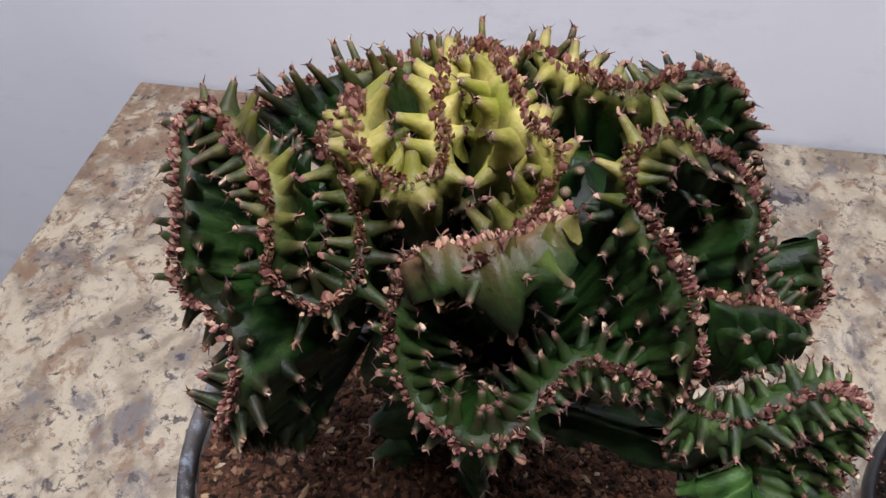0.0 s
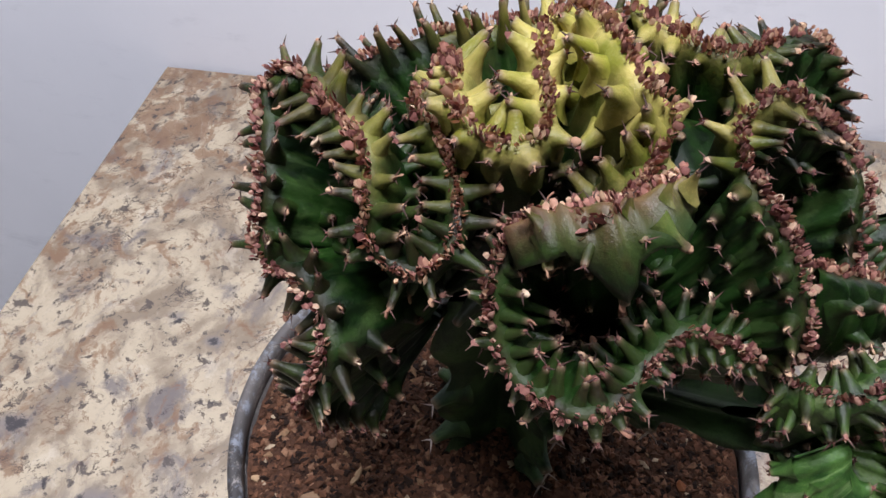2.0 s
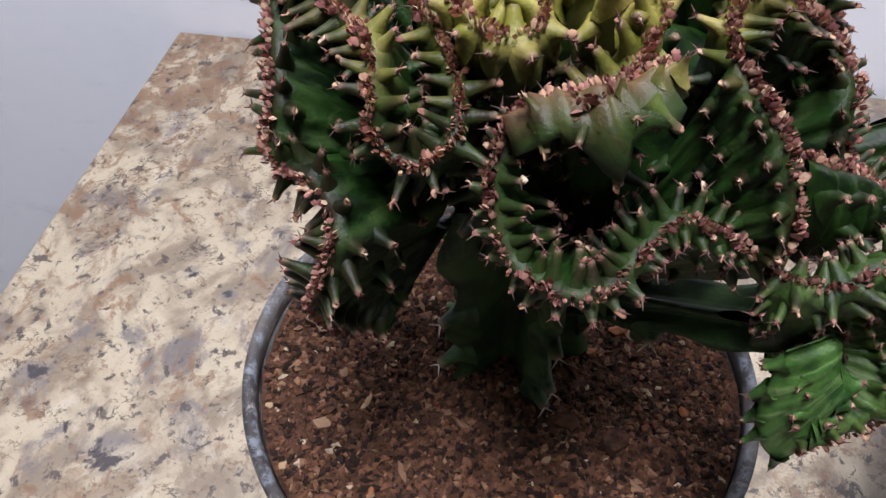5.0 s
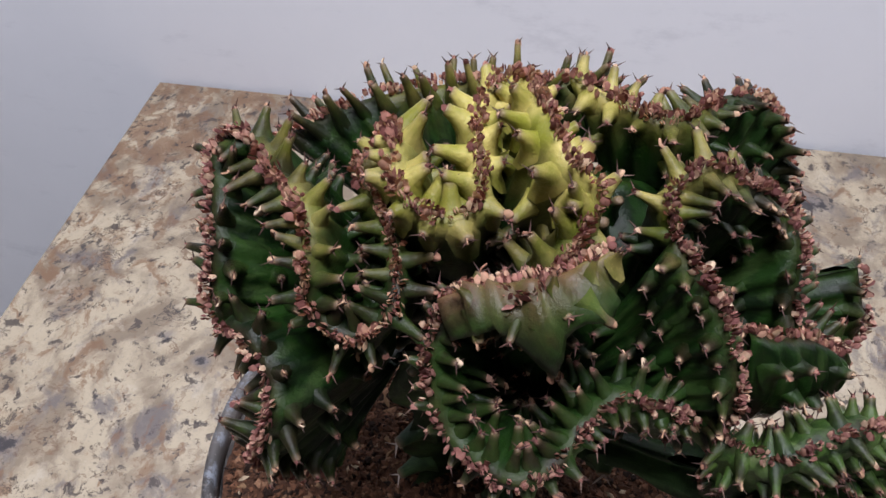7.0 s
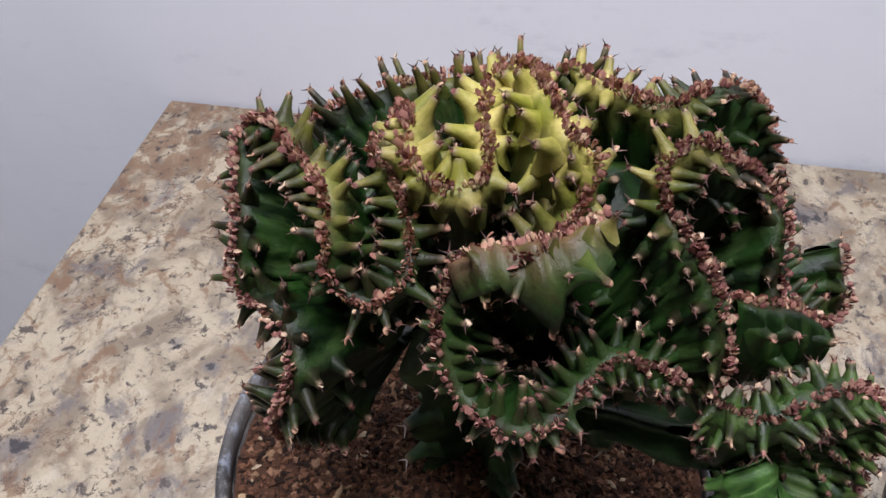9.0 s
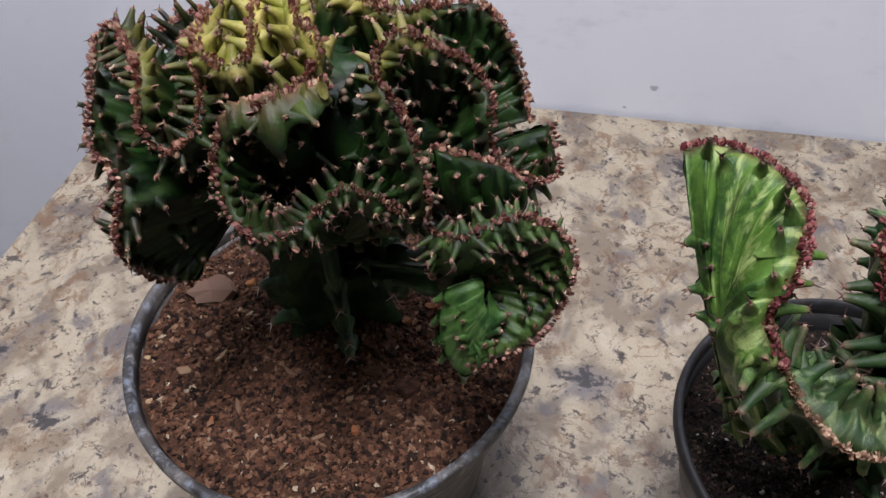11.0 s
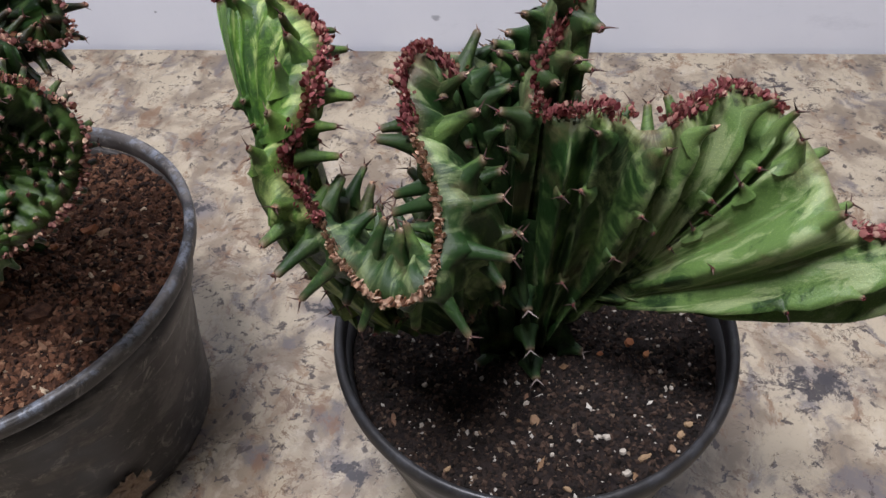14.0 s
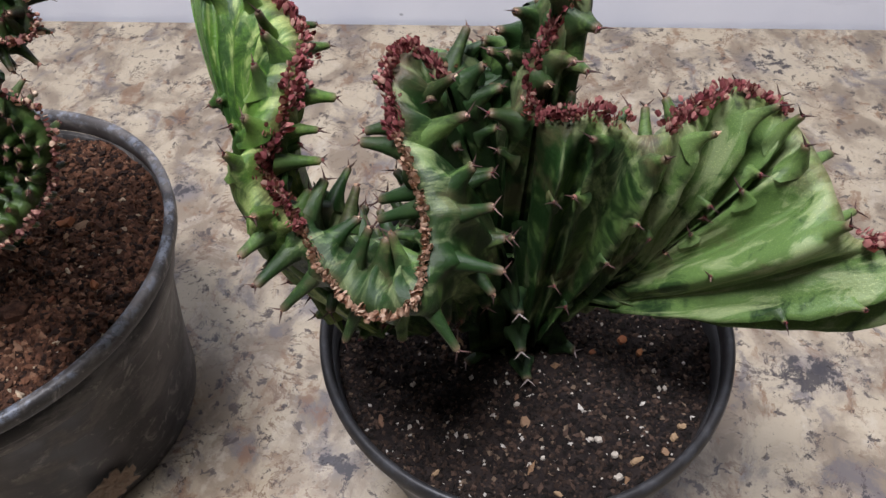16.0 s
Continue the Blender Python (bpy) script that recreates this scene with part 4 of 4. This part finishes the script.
crest(ROUND, [((.069, -.047, .194), (.073, -.046, .196), (.078, -.043, .196)), ((.0680, -.049, .184), (.073, -.049, .189), (.079, -.045, .193)), ((.0685, -.051, .173), (.074, -.051, .182), (.080, -.047, .190)),
             ((.074, -.053, .164), (.077, -.052, .175), (.082, -.048, .187)), ((.080, -.053, .166), (.081, -.052, .175), (.084, -.048, .185))], M_SKIN_BLADE, M_SCALE, half=(0.0014, 0.0026), pitch=0.0078, rise=0.0005,
      levels=((0.05, 0.0056, 0.0012, 1.0), (0.5, 0.003, 0.001, 0.4)), lean=(0.12, 1.0), density=0.0, leaves=0.1, red=0.1, edges=(0, 0.004), label="flat bright green toothed leaf blade")


def heart(plant, centre, radii, fingers, skin):
    """The fused fleshy middle of the head, under the folds."""
    bm = bmesh.new()
    bmesh.ops.create_icosphere(bm, subdivisions=5, radius=1)
    for v in bm.verts:
        d = v.co.copy()
        k = 1 + 0.10 * noise.noise(d * 2.5) + 0.05 * noise.noise(d * 7)
        v.co = Vector([c + q * r * k for c, q, r in zip(centre, d, radii)])
    for f in bm.faces:
        f.smooth = True
    ob = part("heart", bm, skin, plant, "fused dark green middle of the plant")
    for _ in range(fingers):
        d = Vector((random.gauss(0, 1), -abs(random.gauss(0, 1)), random.gauss(0, 0.7))).normalized()
        tubercle(ob, skin, Vector([c + q * r * 0.98 for c, q, r in zip(centre, d, radii)]), d, Vector((0, 0, 1)), random.uniform(0.006, 0.010), 0.0017)
    return ob


heart(ROUND, (.026, -.004, .206), (.041, .021, .033), 95, M_SKIN)
stem(ROUND, (.014, .004, .100), (.015, -.004, .195), 0.0215, 5, M_SKIN_STEM, (0.14, 0.34, 0.58), 4, radians(222))
stem(ROUND, (.022, -.002, .150), (.069, -.033, .186), 0.008, 4, M_SKIN_STEM, (0.5,), 9)

# ---------------------------------------------------------------- the fan-shaped crested plant
FAN = new("crested_euphorbia")
tagged(FAN, label="variegated green fan-shaped crested euphorbia with dark red crest edges", category="succulent", group="potted plants")

LEAF_ROWS = [((.132, .006, .211), (.143, -.016, .178), (.164, -.034, .129)), ((.141, .008, .213), (.147, -.016, .179), (.166, -.033, .128)), ((.155, .000, .214), (.151, -.018, .181), (.168, -.032, .128)),
             ((.165, -.010, .210), (.156, -.022, .181), (.171, -.032, .128)), ((.165, -.023, .206), (.156, -.027, .178), (.173, -.033, .128)), ((.162, -.033, .199), (.156, -.033, .174), (.175, -.034, .129)),
             ((.158, -.038, .189), (.157, -.038, .168), (.178, -.035, .130)), ((.165, -.043, .177), (.165, -.042, .163), (.181, -.036, .132))]
U_ROWS = [((.158, -.038, .189), (.158, -.036, .162), (.178, -.026, .116)), ((.165, -.043, .177), (.169, -.036, .154), (.186, -.022, .110)), ((.174, -.054, .170), (.181, -.037, .151), (.194, -.016, .106)),
          ((.184, -.062, .168), (.192, -.036, .151), (.201, -.012, .105)), ((.195, -.063, .173), (.200, -.036, .152), (.207, -.010, .105)), ((.198, -.051, .179), (.206, -.032, .154), (.210, -.010, .105)),
          ((.196, -.041, .187), (.208, -.027, .157), (.212, -.010, .100)), ((.190, -.030, .195), (.207, -.023, .158), (.213, -.010, .095))]
HOOK_ROWS = [((.190, -.030, .195), (.205, -.026, .155), (.210, -.018, .088)), ((.187, -.020, .205), (.203, -.018, .160), (.212, -.015, .088)), ((.192, -.011, .208), (.204, -.010, .160), (.213, -.010, .088)),
             ((.200, -.014, .200), (.208, -.011, .155), (.215, -.010, .088))]
BACK_ROWS = inward([(.200, -.014, .200), (.202, -.002, .200), (.200, .010, .194), (.206, .018, .190), (.213, .011, .196), (.219, .003, .207), (.227, -.002, .223)], (.214, -.006, .12), 0.09)
HORN_ROWS = inward([(.227, -.001, .224), (.232, -.005, .226), (.227, -.008, .215), (.221, -.010, .200), (.223, -.018, .192)], (.219, -.006, .12), 0.085)
FAN_ROWS = [((.223, -.018, .192), (.222, -.015, .142), (.221, -.012, .088)), ((.238, -.020, .196), (.233, -.017, .146), (.224, -.012, .090)), ((.248, -.026, .193), (.241, -.021, .146), (.227, -.012, .094)),
            ((.257, -.021, .196), (.247, -.021, .148), (.229, -.013, .099)), ((.271, -.012, .197), (.255, -.019, .150), (.231, -.013, .104)), ((.286, -.009, .187), (.263, -.018, .151), (.233, -.014, .109)),
            ((.294, -.020, .181), (.267, -.024, .150), (.235, -.015, .113)), ((.297, -.031, .177), (.269, -.029, .149), (.236, -.015, .116)), ((.301, -.035, .171), (.271, -.031, .147), (.237, -.016, .119)),
            ((.311, -.036, .169), (.275, -.033, .145), (.238, -.016, .121)), ((.319, -.037, .163), (.279, -.034, .141), (.239, -.017, .123)), ((.324, -.038, .158), (.281, -.034, .1390), (.240, -.018, .1275)),
            ((.322, -.037, .1475), (.279, -.033, .1355), (.241, -.018, .1305))]
INNER_ROWS = [((.165, -.026, .176), (.172, -.028, .150), (.184, -.020, .116)), ((.171, -.031, .164), (.179, -.029, .144), (.190, -.018, .112)), ((.179, -.033, .161), (.186, -.029, .142), (.196, -.016, .110)),
              ((.188, -.031, .164), (.194, -.027, .144), (.202, -.014, .108)), ((.195, -.026, .176), (.200, -.022, .150), (.206, -.012, .106))]

EDGE = dict(clump=0.35, blush=0.5, shed=1.0, spikes=0.0040, scale_size=0.0018)
crest(FAN, LEAF_ROWS, skin=M_SKIN_LEAF, scales=M_SCALE_RED, half=(0.0034, 0.0060), pitch=0.0098, rise=0.0046, peak=1.3, levels=((0.06, 0.0100, 0.0016, 1.0), (0.30, 0.0045, 0.0013, 0.35), (0.55, 0.0040, 0.0013, 0.4), (0.8, 0.0060, 0.0018, 0.7)),
      red=0.75, density=6.5, spread=0.42, leaves=0.12, edges=(0.0050, 0), label="pale streaked upright fan leaf with a dark red crest", **EDGE)
crest(FAN, U_ROWS, skin=M_SKIN_FAN, scales=M_CORK, half=(0.0024, 0.0062), pitch=0.0100, rise=0.0056, peak=1.3, levels=((0.13, 0.0135, 0.0018, 1), (0.40, 0.0090, 0.0020, 0.5), (0.7, 0.008, 0.002, 0.4)), lean=(1.0, 0.15),
      red=0.15, density=5.0, spread=0.20, leaves=0.05, label="drooping green fold with a corky brown crest line", **EDGE)
crest(FAN, INNER_ROWS, skin=M_SKIN_FAN, scales=M_CORK, half=(0.0016, 0.0050), pitch=0.0085, rise=0.0030, levels=((0.06, 0.0105, 0.0017, 1), (0.3, 0.009, 0.0018, 0.7)), lean=(0.8, 0.7), red=0.05, density=0.0, leaves=0.05, label="dark green inner fold with horns", **EDGE)
crest(FAN, HOOK_ROWS, skin=M_SKIN_FAN, scales=M_SCALE_RED, half=(0.0026, 0.0062), pitch=0.0095, rise=0.0038, levels=((0.10, 0.0125, 0.0018, 1), (0.30, 0.010, 0.0019, 0.8), (0.55, 0.008, 0.0019, 0.5)), red=0.7, density=6.5, spread=0.42, leaves=0.08, **EDGE)
crest(FAN, BACK_ROWS, skin=M_SKIN_FAN, scales=M_CORK, half=(0.0028, 0.0062), pitch=0.0085, rise=0.0034, levels=((0.04, 0.009, 0.0018, 1), (0.14, 0.0085, 0.0018, 0.9), (0.28, 0.007, 0.0018, 0.6)), red=0.05, density=0.4, leaves=0.05, **EDGE)
crest(FAN, HORN_ROWS, skin=M_SKIN_FAN, scales=M_SCALE_RED, half=(0.0028, 0.0058), pitch=0.0090, rise=0.0032, levels=((0.08, 0.0090, 0.0018, 1), (0.24, 0.007, 0.0018, 0.6)), red=0.7, density=6.5, spread=0.42, leaves=0.08, **EDGE)
crest(FAN, FAN_ROWS, skin=M_SKIN_FAN, scales=M_SCALE_RED, lumps=0.35, half=(0.0024, 0.0040), pitch=0.0150, rise=0.0050, sharp=0.22, peak=1.15, fold=0.0042, rib_rows=(0.4, 1.2, 2.1, 3.1, 4.1, 4.9, 5.7, 7.2, 9.6, 12.0),
      levels=((0.04, 0.0100, 0.0016, 0.9), (0.20, 0.0048, 0.0013, 0.7), (0.36, 0.0034, 0.0012, 0.6), (0.56, 0.0030, 0.0011, 0.5), (0.75, 0.0026, 0.0010, 0.4)), lean=(0.75, 0.85), red=0.75, density=8.0, spread=0.55, leaves=0.10, sway=0.003,
      edges=(0, 0.003), bare=((1.5, 2.6), (5.0, 8.2)), label="broad variegated fan with dark red crest tufts", **EDGE)
stem(FAN, (.221, -.006, .074), (.214, -.009, .150), 0.0165, 6, M_SKIN_STEM, (0.16, 0.45, 0.75), 12, radians(280))
heart(FAN, (.191, -.016, .129), (.017, .009, .020), 20, M_SKIN_FAN)
